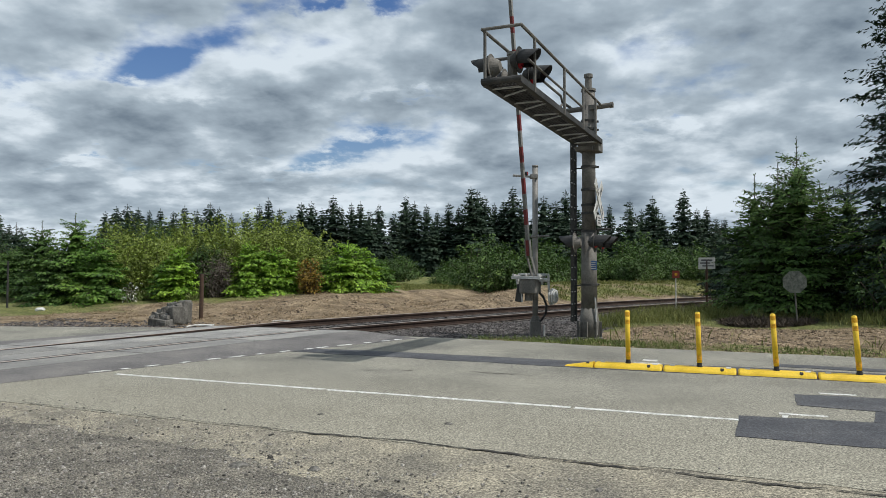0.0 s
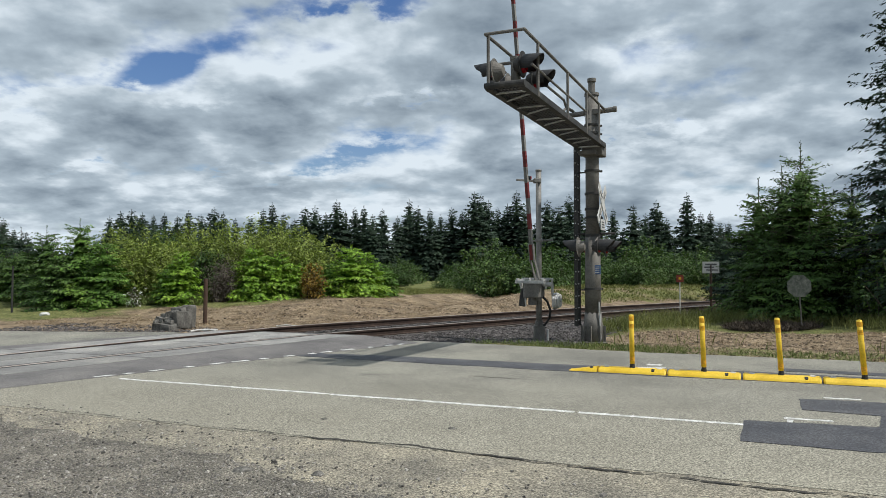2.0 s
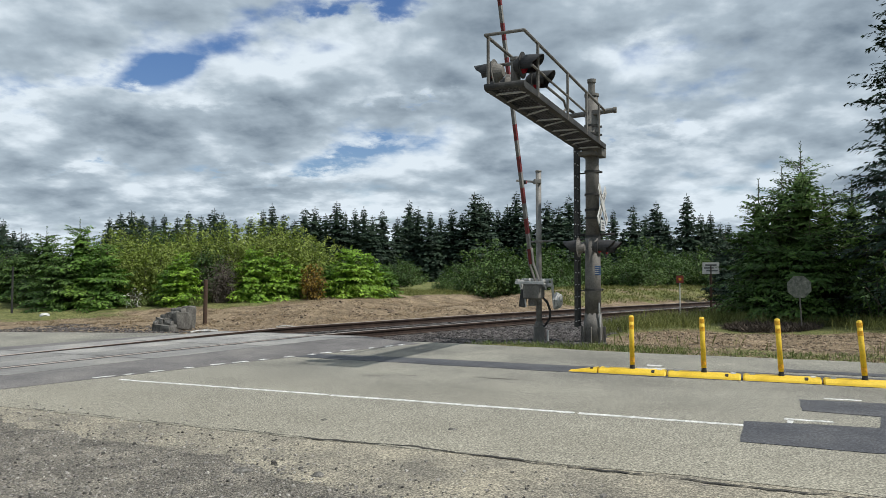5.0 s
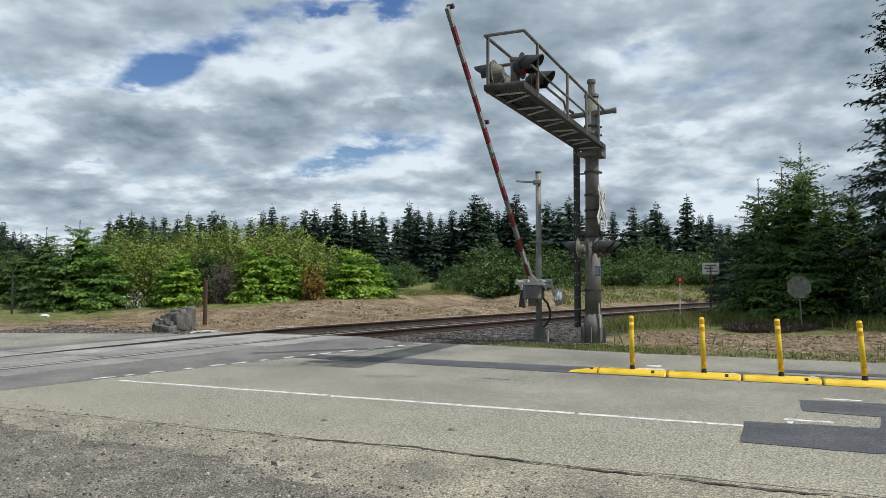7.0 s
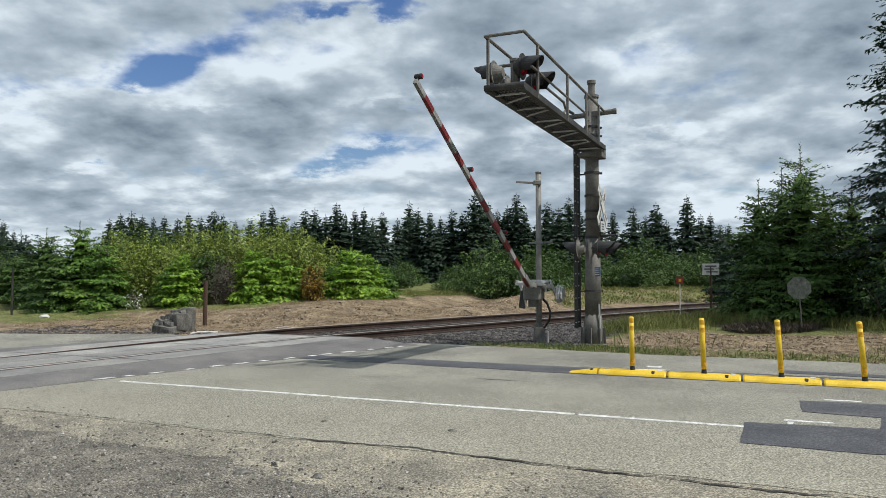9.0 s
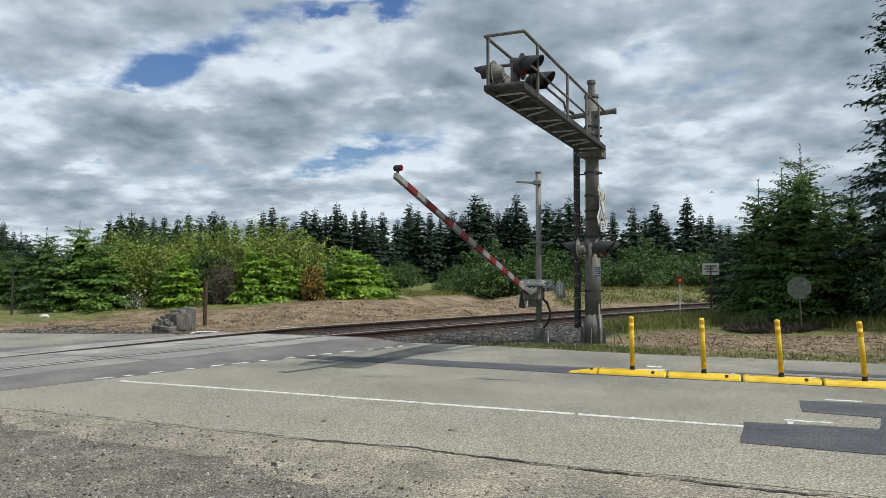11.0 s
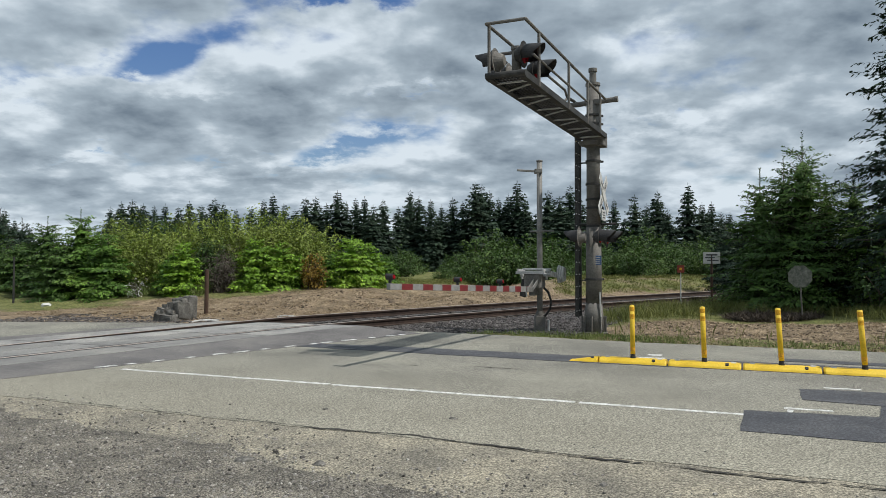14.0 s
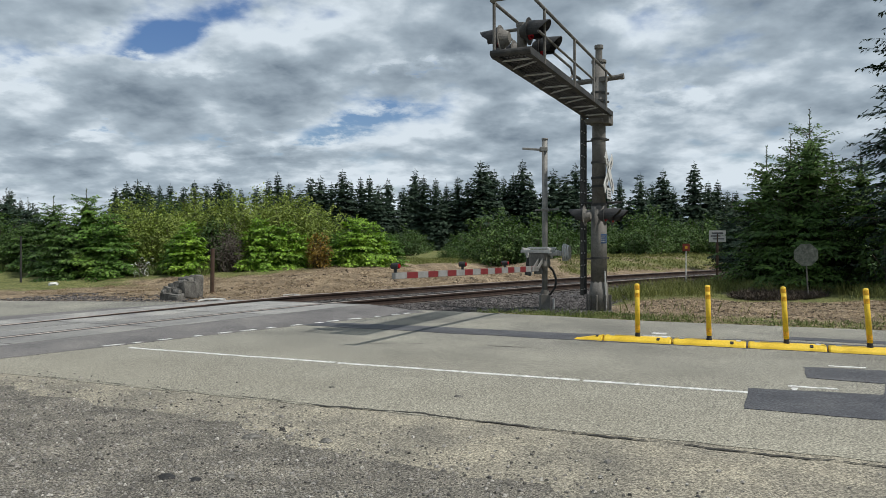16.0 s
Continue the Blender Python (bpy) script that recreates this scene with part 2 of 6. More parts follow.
M = {
    "ground": zoned("dry_and_green_grass", "green", [(0.11, 0.082, 0.055), (0.22, 0.168, 0.11), (0.34, 0.265, 0.175)],
                    [(0.085, 0.10, 0.033), (0.14, 0.15, 0.052), (0.205, 0.205, 0.085)]),
    "asphalt": material("weathered_asphalt", [(0.135, 0.131, 0.114), (0.208, 0.201, 0.171), (0.275, 0.264, 0.218)], 0.55, 0.92, bump=0.35, fine=50, grain=0.55, detail=14, dust=(0.285, 0.264, 0.205), speck=0.45, speck_scale=72),
    "shoulder": material("dusty_old_asphalt", [(0.14, 0.13, 0.107), (0.23, 0.21, 0.165), (0.31, 0.28, 0.212)], 1.4, 0.95, bump=0.5, fine=55, grain=0.6, detail=14, speck=0.5, speck_scale=90),
    "tar": material("black_tar_patch", [(0.045, 0.047, 0.055), (0.065, 0.067, 0.075), (0.10, 0.10, 0.105)], 1.5, 0.8, bump=0.6, fine=35, grain=0.4, speck=0.4, speck_scale=95),
    "crossing": material("crossing_asphalt", [(0.095, 0.09, 0.09), (0.14, 0.133, 0.13), (0.19, 0.18, 0.168)], 0.9, 0.9, bump=0.3, fine=70, grain=0.45, detail=12, speck=0.3, speck_scale=90),
    "panel": material("pale_crossing_panels", [(0.16, 0.158, 0.155), (0.23, 0.226, 0.216), (0.31, 0.30, 0.275)], 1.1, 0.85, bump=0.3, fine=60, grain=0.35, detail=12, spread=0.18),
    "gravel": material("grey_gravel", [(0.085, 0.079, 0.067), (0.15, 0.138, 0.115), (0.24, 0.22, 0.18)], 2.2, 0.95, bump=0.8, fine=55, grain=0.85, detail=14, bump_dist=0.02, speck=0.55, speck_scale=110),
    "stones": material("loose_stones", [(0.08, 0.076, 0.07), (0.20, 0.188, 0.17), (0.40, 0.38, 0.34)], 9, 0.9, bump=0.3, fine=120, grain=0.25, island=0.7),
    "ballast": material("dark_ballast", [(0.035, 0.031, 0.03), (0.078, 0.071, 0.069), (0.15, 0.138, 0.133)], 6, 0.9, bump=0.4, fine=60, grain=0.3, island=0.7),
    "crack": material("dark_crack_fill", [(0.03, 0.028, 0.025), (0.06, 0.055, 0.048)], 6, 0.95, bump=0.3, grain=0.3),
    "bed": material("packed_dark_stone", [(0.03, 0.028, 0.028), (0.06, 0.056, 0.055), (0.11, 0.10, 0.097)], 3, 0.95, bump=1.0, fine=14, grain=0.7, detail=10, bump_dist=0.05),
    "clod": material("dry_earth_clods", [(0.10, 0.076, 0.053), (0.21, 0.16, 0.112), (0.34, 0.27, 0.19)], 5, 0.95, bump=0.4, fine=30, grain=0.3, island=0.65),
    "white_paint": material("worn_white_paint", [(0.20, 0.195, 0.17), (0.44, 0.44, 0.42), (0.66, 0.66, 0.64), (0.72, 0.72, 0.7)], 9, 0.8, bump=0.3, fine=60, grain=0.3, detail=12),
    "yellow": material("yellow_plastic", [(0.62, 0.40, 0.02), (0.74, 0.49, 0.03), (0.80, 0.55, 0.05)], 5, 0.6, bump=0.15, fine=60, grain=0.12),
    "amber": material("amber_reflective_band", [(0.60, 0.30, 0.012), (0.70, 0.37, 0.02)], 8, 0.45, bump=0.1),
    "black": material("black_rubber", [(0.015, 0.015, 0.016), (0.03, 0.03, 0.03)], 8, 0.7, bump=0.2),
    "steel": material("weathered_galvanised_steel", [(0.12, 0.117, 0.11), (0.20, 0.196, 0.185), (0.27, 0.265, 0.25)], 3, 0.62, 0.2, bump=0.2, fine=40, grain=0.15, detail=8),
    "dull": material("dull_brown_grey_steel", [(0.085, 0.08, 0.072), (0.145, 0.137, 0.124), (0.20, 0.19, 0.172)], 3, 0.7, 0.1, bump=0.25, fine=40, grain=0.25, detail=8),
    "dark_steel": material("dark_painted_steel", [(0.022, 0.022, 0.022), (0.04, 0.039, 0.037), (0.07, 0.067, 0.063)], 4, 0.65, 0.15, bump=0.2, fine=40, grain=0.2),
    "silver": material("bright_silver_paint", [(0.30, 0.30, 0.295), (0.42, 0.42, 0.41), (0.5, 0.5, 0.485)], 6, 0.5, 0.15, bump=0.1, fine=50, grain=0.15),
    "hood": material("black_signal_hood", [(0.018, 0.018, 0.019), (0.035, 0.035, 0.036)], 8, 0.55, bump=0.1),
    "red_glass": material("red_signal_glass", [(0.20, 0.008, 0.012), (0.34, 0.012, 0.02)], 20, 0.15, bump=0.05, grain=0.1),
    "red": material("rusty_red_paint", [(0.16, 0.03, 0.02), (0.24, 0.05, 0.03)], 6, 0.7, bump=0.1, grain=0.2),
    "white": material("dirty_white_paint", [(0.40, 0.40, 0.38), (0.52, 0.52, 0.5), (0.6, 0.6, 0.58)], 5, 0.6, bump=0.1, grain=0.12),
    "blue": material("blue_sign_paint", [(0.03, 0.08, 0.20), (0.045, 0.11, 0.25)], 9, 0.5, bump=0.05, grain=0.1),
    "rust": material("rusted_rail_steel", [(0.022, 0.014, 0.011), (0.04, 0.025, 0.019), (0.062, 0.04, 0.03)], 4, 0.85, 0.1, bump=0.3, fine=60, grain=0.25),
    "railhead": material("worn_rail_head", [(0.22, 0.185, 0.165), (0.34, 0.30, 0.275)], 3, 0.5, 0.25, bump=0.05, grain=0.15),
    "tie": material("weathered_timber", [(0.05, 0.042, 0.036), (0.09, 0.078, 0.068), (0.15, 0.135, 0.118)], 5, 0.9, bump=0.5, fine=45, grain=0.3, spread=0.2),
    "rock": material("grey_rubble_stone", [(0.06, 0.057, 0.05), (0.12, 0.115, 0.104), (0.2, 0.192, 0.175)], 3, 0.92, bump=0.9, fine=25, grain=0.4, spread=0.2),
    "old_wood": material("dark_post_wood", [(0.05, 0.03, 0.02), (0.09, 0.055, 0.038)], 4, 0.9, bump=0.4, fine=50, grain=0.25),
    "bark": material("brown_bark", [(0.04, 0.032, 0.025), (0.08, 0.065, 0.05), (0.12, 0.10, 0.08)], 4, 0.95, bump=0.8, fine=20, grain=0.35),
    "conifer": material("dark_fir_needles", [(0.013, 0.029, 0.017), (0.022, 0.046, 0.025), (0.038, 0.068, 0.034)], 0.25, 0.75, bump=0, fine=6, grain=0.3, island=0.35, translucent=0.08),
    "hemlock": material("green_hemlock_needles", [(0.032, 0.075, 0.014), (0.06, 0.12, 0.022), (0.105, 0.18, 0.034)], 0.6, 0.7, bump=0, fine=6, grain=0.3, island=0.45, translucent=0.18),
    "leaf": material("bright_green_leaves", [(0.09, 0.185, 0.015), (0.175, 0.315, 0.024), (0.28, 0.42, 0.045)], 0.8, 0.6, bump=0, fine=5, grain=0.3, island=0.45, translucent=0.25),
    "leaf_olive": material("olive_green_leaves", [(0.105, 0.15, 0.024), (0.19, 0.25, 0.044), (0.27, 0.325, 0.075)], 0.8, 0.65, bump=0, fine=5, grain=0.3, island=0.45, translucent=0.25),
    "leaf_mid": material("mid_green_leaves", [(0.045, 0.11, 0.014), (0.095, 0.195, 0.024), (0.17, 0.27, 0.04)], 0.8, 0.65, bump=0, fine=5, grain=0.3, island=0.45, translucent=0.22),
    "leaf_dark": material("deep_green_leaves", [(0.028, 0.062, 0.014), (0.055, 0.105, 0.022), (0.10, 0.155, 0.034)], 0.4, 0.7, bump=0, fine=5, grain=0.3, island=0.45, translucent=0.2),
    "leaf_orange": material("yellow_orange_dying_leaves", [(0.10, 0.085, 0.015), (0.20, 0.125, 0.02), (0.26, 0.18, 0.03)], 2.5, 0.7, bump=0, fine=5, grain=0.3, island=0.5, translucent=0.25),
    "twig": material("bare_brown_twigs", [(0.06, 0.05, 0.04), (0.11, 0.09, 0.075)], 2, 0.9, bump=0, grain=0.3, island=0.3),
    "blossom": material("white_blossom", [(0.55, 0.56, 0.5), (0.7, 0.7, 0.64)], 4, 0.7, bump=0, island=0.2),
    "straw": material("dry_straw_grass", [(0.15, 0.11, 0.065), (0.26, 0.195, 0.12), (0.38, 0.30, 0.19)], 0.8, 0.9, bump=0, fine=8, grain=0.25, island=0.45, translucent=0.15),
    "grass": material("green_verge_grass", [(0.06, 0.09, 0.025), (0.11, 0.15, 0.04), (0.20, 0.22, 0.07)], 0.7, 0.8, bump=0, fine=8, grain=0.25, island=0.35, translucent=0.25),
    "grass_dark": material("rank_olive_grass", [(0.09, 0.11, 0.03), (0.155, 0.17, 0.05), (0.25, 0.24, 0.09)], 0.7, 0.85, bump=0, fine=8, grain=0.25, island=0.4, translucent=0.25),
    "brush": material("dead_brown_brush", [(0.035, 0.028, 0.022), (0.07, 0.055, 0.042), (0.12, 0.095, 0.07)], 1.5, 0.95, bump=0, fine=8, grain=0.3, island=0.4),
    # the tree shade on the sign is put into these dark tones
    "sign_back": material("shade_toned_aluminium_sign", [(0.045, 0.055, 0.045), (0.12, 0.13, 0.11), (0.2, 0.205, 0.18)], 9, 0.7, 0.0, bump=0.05, grain=0.35),
    # darker band colours for the narrow faces of the gate arm
    "red_dirty": material("darker_red_edge", [(0.09, 0.018, 0.018), (0.16, 0.03, 0.03)], 8, 0.7, bump=0.1, grain=0.2),
    "white_dirty": material("darker_grey_edge", [(0.10, 0.10, 0.095), (0.18, 0.175, 0.165)], 8, 0.7, bump=0.1, grain=0.2),
    "arm_red": material("worn_arm_red", [(0.12, 0.014, 0.016), (0.19, 0.02, 0.022)], 6, 0.6, bump=0.1, grain=0.15),
    "arm_white": material("worn_arm_white", [(0.17, 0.168, 0.16), (0.28, 0.278, 0.27)], 6, 0.6, bump=0.1, grain=0.15),
    "sign_text": material("dark_sign_ink", [(0.06, 0.06, 0.06), (0.1, 0.1, 0.1)], 9, 0.7, bump=0),
    "feather": material("black_feathers", [(0.012, 0.012, 0.014), (0.025, 0.025, 0.028)], 12, 0.6, bump=0.1),
}

# ---- builders ----


def thing(name, label, category, m=None, group="", kind=""):
    ob = new(name)
    ob.empty_display_size = 0.2
    if m is not None:
        ob.matrix_basis = m
    return tagged(ob, label, category, group, kind)


def mesh_of(name, bm, mat, smooth=False):
    me = bpy.data.meshes.new(name)
    bm.to_mesh(me)
    bm.free()
    for mm in (mat if isinstance(mat, (list, tuple)) else [mat]):
        me.materials.append(mm)
    if smooth:
        me.polygons.foreach_set("use_smooth", [True] * len(me.polygons))
    return me


def part(name, bm, mat, parent, label="", smooth=False, m=None):
    me = bm if isinstance(bm, bpy.types.Mesh) else mesh_of(name, bm, mat, smooth)
    ob = new(name, me)
    ob.parent = parent
    if m is not None:
        ob.matrix_basis = m
    return tagged(ob, label) if label else ob


def pydata(name, verts, faces, mat, smooth=False):
    me = bpy.data.meshes.new(name)
    me.from_pydata(verts, [], faces)
    me.materials.append(mat)
    if smooth:
        me.polygons.foreach_set("use_smooth", [True] * len(me.polygons))
    return me


def box(bm, size, at=(0, 0, 0), turn=None, bevel=0.0):
    m = Matrix.Translation(at) @ (turn.to_4x4() if turn is not None else Matrix()) @ Matrix.Diagonal((*size, 1))
    g = bmesh.ops.create_cube(bm, size=1.0, matrix=m)
    if bevel:
        es = list({e for v in g["verts"] for e in v.link_edges})
        bmesh.ops.bevel(bm, geom=es, offset=bevel, segments=2, affect="EDGES", profile=0.5)
    return bm


def rod(bm, a, b, r, r2=None, n=10, caps=True):
    a, b = Vector(a), Vector(b)
    d = b - a
    m = Matrix.Translation((a + b) / 2) @ d.to_track_quat("Z", "Y").to_matrix().to_4x4()
    bmesh.ops.create_cone(bm, cap_ends=caps, segments=n, radius1=r, radius2=r if r2 is None else r2, depth=d.length, matrix=m)
    return bm


def path_rod(bm, pts, r, n=8):
    for a, b in zip(pts, pts[1:]):
        rod(bm, a, b, r, n=n)
    for p in pts[1:-1]:
        bmesh.ops.create_uvsphere(bm, u_segments=8, v_segments=6, radius=r * 1.02, matrix=Matrix.Translation(p))
    return bm


B = bmesh.new
# road frame: s runs along the road, n across it, away from the standing place
U_, N_ = Vector((0.922, -0.387, 0)), Vector((0.387, 0.922, 0))


def rd(s, n, z=0.0):
    return U_ * s + N_ * n + Vector((0, 0, z))


ROAD_TURN = math.degrees(math.atan2(U_.y, U_.x))
TRACK = [(-30.0, -14.5), (-19.0, -0.6), (-7.95, 13.25), (-4.85, 17.0), (-0.72, 21.6), (3.3, 25.9), (10.5, 33.0), (26.0, 46.5), (60, 73), (140, 125)]


def track_at(y):
    for (x0, y0), (x1, y1) in zip(TRACK, TRACK[1:]):
        if y <= y1:
            return x0 + (x1 - x0) * (y - y0) / (y1 - y0)
    return TRACK[-1][0]


def smooth(a, b, v):
    k = min(1, max(0, (v - a) / (b - a)))
    return k * k * (3 - 2 * k)


def track_side(x, y):
    """Metres past the track's middle line (positive beyond it)."""
    best, side = 1e9, 1
    for (x0, y0), (x1, y1) in zip(TRACK, TRACK[1:]):
        dx, dy = x1 - x0, y1 - y0
        k = min(1, max(0, ((x - x0) * dx + (y - y0) * dy) / (dx * dx + dy * dy)))
        d = math.hypot(x - x0 - k * dx, y - y0 - k * dy)
        if d < best:
            best, side = d, 1 if dx * (y - y0) - dy * (x - x0) > 0 else -1
    return best * side


def ground_z(x, y):
    q = track_side(x, y)
    far = smooth(2.6, 7.0, q)
    # the cutting's bank beyond the track dies away towards the road
    s = x * U_.x + y * U_.y
    n = x * N_.x + y * N_.y
    off_road = smooth(15.6, 19.5, n)
    bank = 0.78 * far * off_road * smooth(-13.5, -9.5, s)
    near = 0.14 * smooth(16.5, 21, n) * smooth(4.5, 9, -q) * smooth(0, 6, s)
    base = -0.05 - 0.015 * smooth(15.5, 16.6, n) * (1 - smooth(2.4, 4.2, abs(q)))
    rough = 0.10 * noise.noise(Vector((x * 0.45, y * 0.45, 0))) * smooth(15.5, 18, n) + 0.11 * noise.noise(Vector((x * 1.5, y * 1.5, 4))) * far * off_road
    bank += 0.5 * smooth(20, 27, n) * smooth(-12, -16, s)
    swell = 0.0 if y < 60 else 0.6 * smooth(60, 200, y)
    return base + bank + near + rough * smooth(1.6, 3.2, abs(q)) + swell


def spaced(lo, hi, step, far, grow=1.35):
    v = [lo + i * step for i in range(int((hi - lo) / step) + 1)]
    d, a = step, v[-1]
    while a < far:
        d *= grow
        a += d
        v.append(a)
    d, a = step, v[0]
    while a > -far:
        d *= grow
        a -= d
        v.insert(0, a)
    return v


def green_at(x, y):
    q = track_side(x, y)
    s, n = x * U_.x + y * U_.y, x * N_.x + y * N_.y
    if q > 0:
        g = smooth(11, 16, q)
        g = max(g, 0.6 * smooth(0.09, 0.2, x / max(y, 1)) * smooth(2.8, 4.5, q))
        g = max(g, smooth(-16, -20, s) * smooth(23.2, 25.2, n) )
    else:
        g = 0.55 * smooth(15, 15.6, n) * smooth(18.5, 17.0, n)
        g = max(g, 0.95 * smooth(21.5, 23.5, n + 0.5 * noise.noise(Vector((x, y, 0)))), 0.9 * smooth(-6.2, -4.6, q) * smooth(17.2, 18, n))
        g = max(g, smooth(4.2, 6.5, s) * 0.85)
    return g


def ground():
    xs, ys = spaced(-45, 45, 0.6, 2600), spaced(-12, 66, 0.6, 2600)
    verts = [(x, y, ground_z(x, y) if abs(x) < 160 and -40 < y < 240 else 0.5) for y in ys for x in xs]
    w = len(xs)
    faces = [(j * w + i, j * w + i + 1, (j + 1) * w + i + 1, (j + 1) * w + i) for j in range(len(ys) - 1) for i in range(w - 1)]
    me = pydata("ground", verts, faces, M["ground"], True)
    at = me.attributes.new("green", "FLOAT", "POINT")
    at.data.foreach_set("value", [green_at(v[0], v[1]) if abs(v[0]) < 160 and -40 < v[1] < 240 else 1.0 for v in verts])
    tagged(new("ground", me), "dry straw-coloured and green grass ground with a low bank", "ground", kind="structure")


ground()


def slab(name, corners, z, depth, mat, label, category, step=0.5, wob=0.0, seed=0, kind="structure", parent=None, lift=None):
    """A flat sheet with thickness over a polygon of (s, n) corners whose long edges may wander."""
    rnd = random.Random(seed)
    loop = []
    for a, b in zip(corners, corners[1:] + corners[:1]):
        a, b = Vector(a), Vector(b)
        k = max(1, int((b - a).length / step))
        for i in range(k):
            p = a.lerp(b, i / k)
            if wob:
                p += Vector((noise.noise(Vector((p.x * 1.1, p.y * 1.1, seed))), noise.noise(Vector((p.x * 1.1, p.y * 1.1, seed + 9))))) * wob
                p += Vector((rnd.uniform(-1, 1), rnd.uniform(-1, 1))) * wob * 0.3
            loop.append(p)
    bm = B()
    top = [bm.verts.new(rd(p.x, p.y, z + (lift(rd(p.x, p.y)) if lift else 0))) for p in loop]
    low = [bm.verts.new(rd(p.x, p.y, z - depth)) for p in loop]
    f = bm.faces.new(top)
    for i in range(len(top)):
        j = (i + 1) % len(top)
        bm.faces.new((top[i], low[i], low[j], top[j]))
    bmesh.ops.triangulate(bm, faces=[f])
    bmesh.ops.recalc_face_normals(bm, faces=bm.faces)
    me = mesh_of(name, bm, mat)
    ob = new(name, me)
    if parent is not None:
        ob.parent = parent
        return ob
    return tagged(ob, label, category, kind=kind)


# ---- road and paint ----
slab("road", [(-70, 6.15), (70, 6.15), (70, 15.3), (-2, 15.3), (-5.5, 15.75), (-7.5, 15.75), (-12, 15.25), (-13.3, 15.3), (-14.5, 15.6), (-16.1, 15.0), (-19.2, 14.0), (-26, 13.6), (-70, 13.4)], 0.0, 0.12, M["asphalt"], "pale weathered grey asphalt two-lane road", "road", 0.25, 0.06, 1)
slab("pavement", [(-70, 2.0), (70, 2.0), (70, 6.4), (-70, 6.4)], -0.005, 0.1, M["shoulder"], "dusty broken asphalt shoulder beside the road", "shoulder", 0.3, 0.08, 2)
slab("pavement_gravel", [(-70, -30), (70, -30), (70, 3.2), (8, 3.6), (2.5, 4.05), (-1.0, 4.5), (-3.2, 5.0), (-5.0, 5.35), (-8, 5.5), (-70, 5.6)], -0.001, 0.06, M["gravel"], "grey loose gravel roadside lot", "gravel", 0.2, 0.22, 3)


def paint(name, corners, label, mat="white_paint", z=0.003, wob=0.02, seed=5, step=0.1):
    return slab(name, corners, z, 0.003, M[mat], label, "road marking", step, wob, seed, kind="")


def sn(x, y):
    return (x * U_.x + y * U_.y, x * N_.x + y * N_.y)


for a, b, i in ((-8.85, -5.2, 1), (-5.15, -3.3, 2), (-3.28, -1.9, 3), (-1.85, -0.05, 4)):
    paint("edge_line", [(a, 8.38), (b, 8.40), (b, 8.48), (a, 8.47)], "worn white painted edge line on the road", wob=0.02, seed=i)
PATCH = "dark tar repair patch on the asphalt"
slab("tar_patch", [(-0.11, 7.59), (6.5, 7.5), (6.5, 8.85), (1.25, 8.8), (-0.11, 8.69)], 0.006, 0.004, M["tar"], PATCH, "road patch", 0.15, 0.035, 11, "")
slab("tar_patch", [(0.5, 9.6), (1.24, 9.5), (6, 9.45), (6, 10.5), (1.5, 10.5), (0.54, 10.41)], 0.006, 0.004, M["tar"], PATCH, "road patch", 0.15, 0.035, 12, "")
slab("tar_patch", [(1.2, 8.83), (1.45, 8.83), (1.6, 9.46), (1.3, 9.48)], 0.007, 0.004, M["tar"], "narrow dark tar repair patch on the asphalt", "road patch", 0.1, 0.03, 13, "")
slab("tar_patch", [(0.45, 13.25), (3, 13.15), (3, 13.5), (0.5, 13.62)], 0.006, 0.004, M["tar"], "faded dark tar stain in the far lane", "road patch", 0.15, 0.05, 15, "")
slab("tar_strip", [(-9, 12.0), (-6, 11.95), (-2.5, 11.85), (6, 12.0), (6, 12.95), (0, 12.95), (-2.5, 12.7), (-6, 12.72), (-9, 12.55)], 0.006, 0.004, M["tar"], "long dark tar strip along the road", "road patch", 0.3, 0.05, 14, "")
for c, i in (([(0.33, 8.94), (0.80, 8.96), (0.80, 9.03), (0.33, 9.03)], 21), ([(0.32, 8.74), (0.38, 8.74), (0.38, 8.93), (0.32, 8.93)], 22), ([(0.85, 10.6), (1.28, 10.58), (1.28, 10.66), (0.85, 10.68)], 23), ([(-1.85, 12.6), (-1.4, 12.72), (-1.35, 12.98), (-1.8, 12.88)], 24), ([(-1.7, 13.2), (-1.45, 13.2), (-1.45, 13.4), (-1.7, 13.4)], 25)):
    paint("survey_mark", c, "white sprayed survey mark on the asphalt", z=0.0032, wob=0.04, seed=i, step=0.06)


def crack(pts, width, seed, label="dark crack in the asphalt", z=0.005):
    """A wandering ribbon of uneven width."""
    r = random.Random(seed)
    line = []
    for a, b in zip(pts, pts[1:]):
        a, b = Vector(a), Vector(b)
        k = max(2, int((b - a).length / 0.035))
        line += [a.lerp(b, i / k) for i in range(k)]
    verts, faces = [], []
    for i, p in enumerate(line):
        w = width * max(0.15, 0.6 + 0.8 * noise.noise(Vector((p.x * 2.3, p.y, seed))) + r.uniform(-0.35, 0.35))
        o = 0.10 * noise.noise(Vector((p.x * 0.9, seed, 1))) + 0.05 * noise.noise(Vector((p.x * 5, seed, 3))) + 0.025 * noise.noise(Vector((p.x * 13, seed, 5)))
        verts += [rd(p.x, p.y + o - w / 2, z), rd(p.x, p.y + o + w / 2, z)]
        if i:
            faces.append((2 * i - 2, 2 * i, 2 * i + 1, 2 * i - 1))
    tagged(new("asphalt_crack", pydata("asphalt_crack", verts, faces, M["crack"])), label, "road crack")


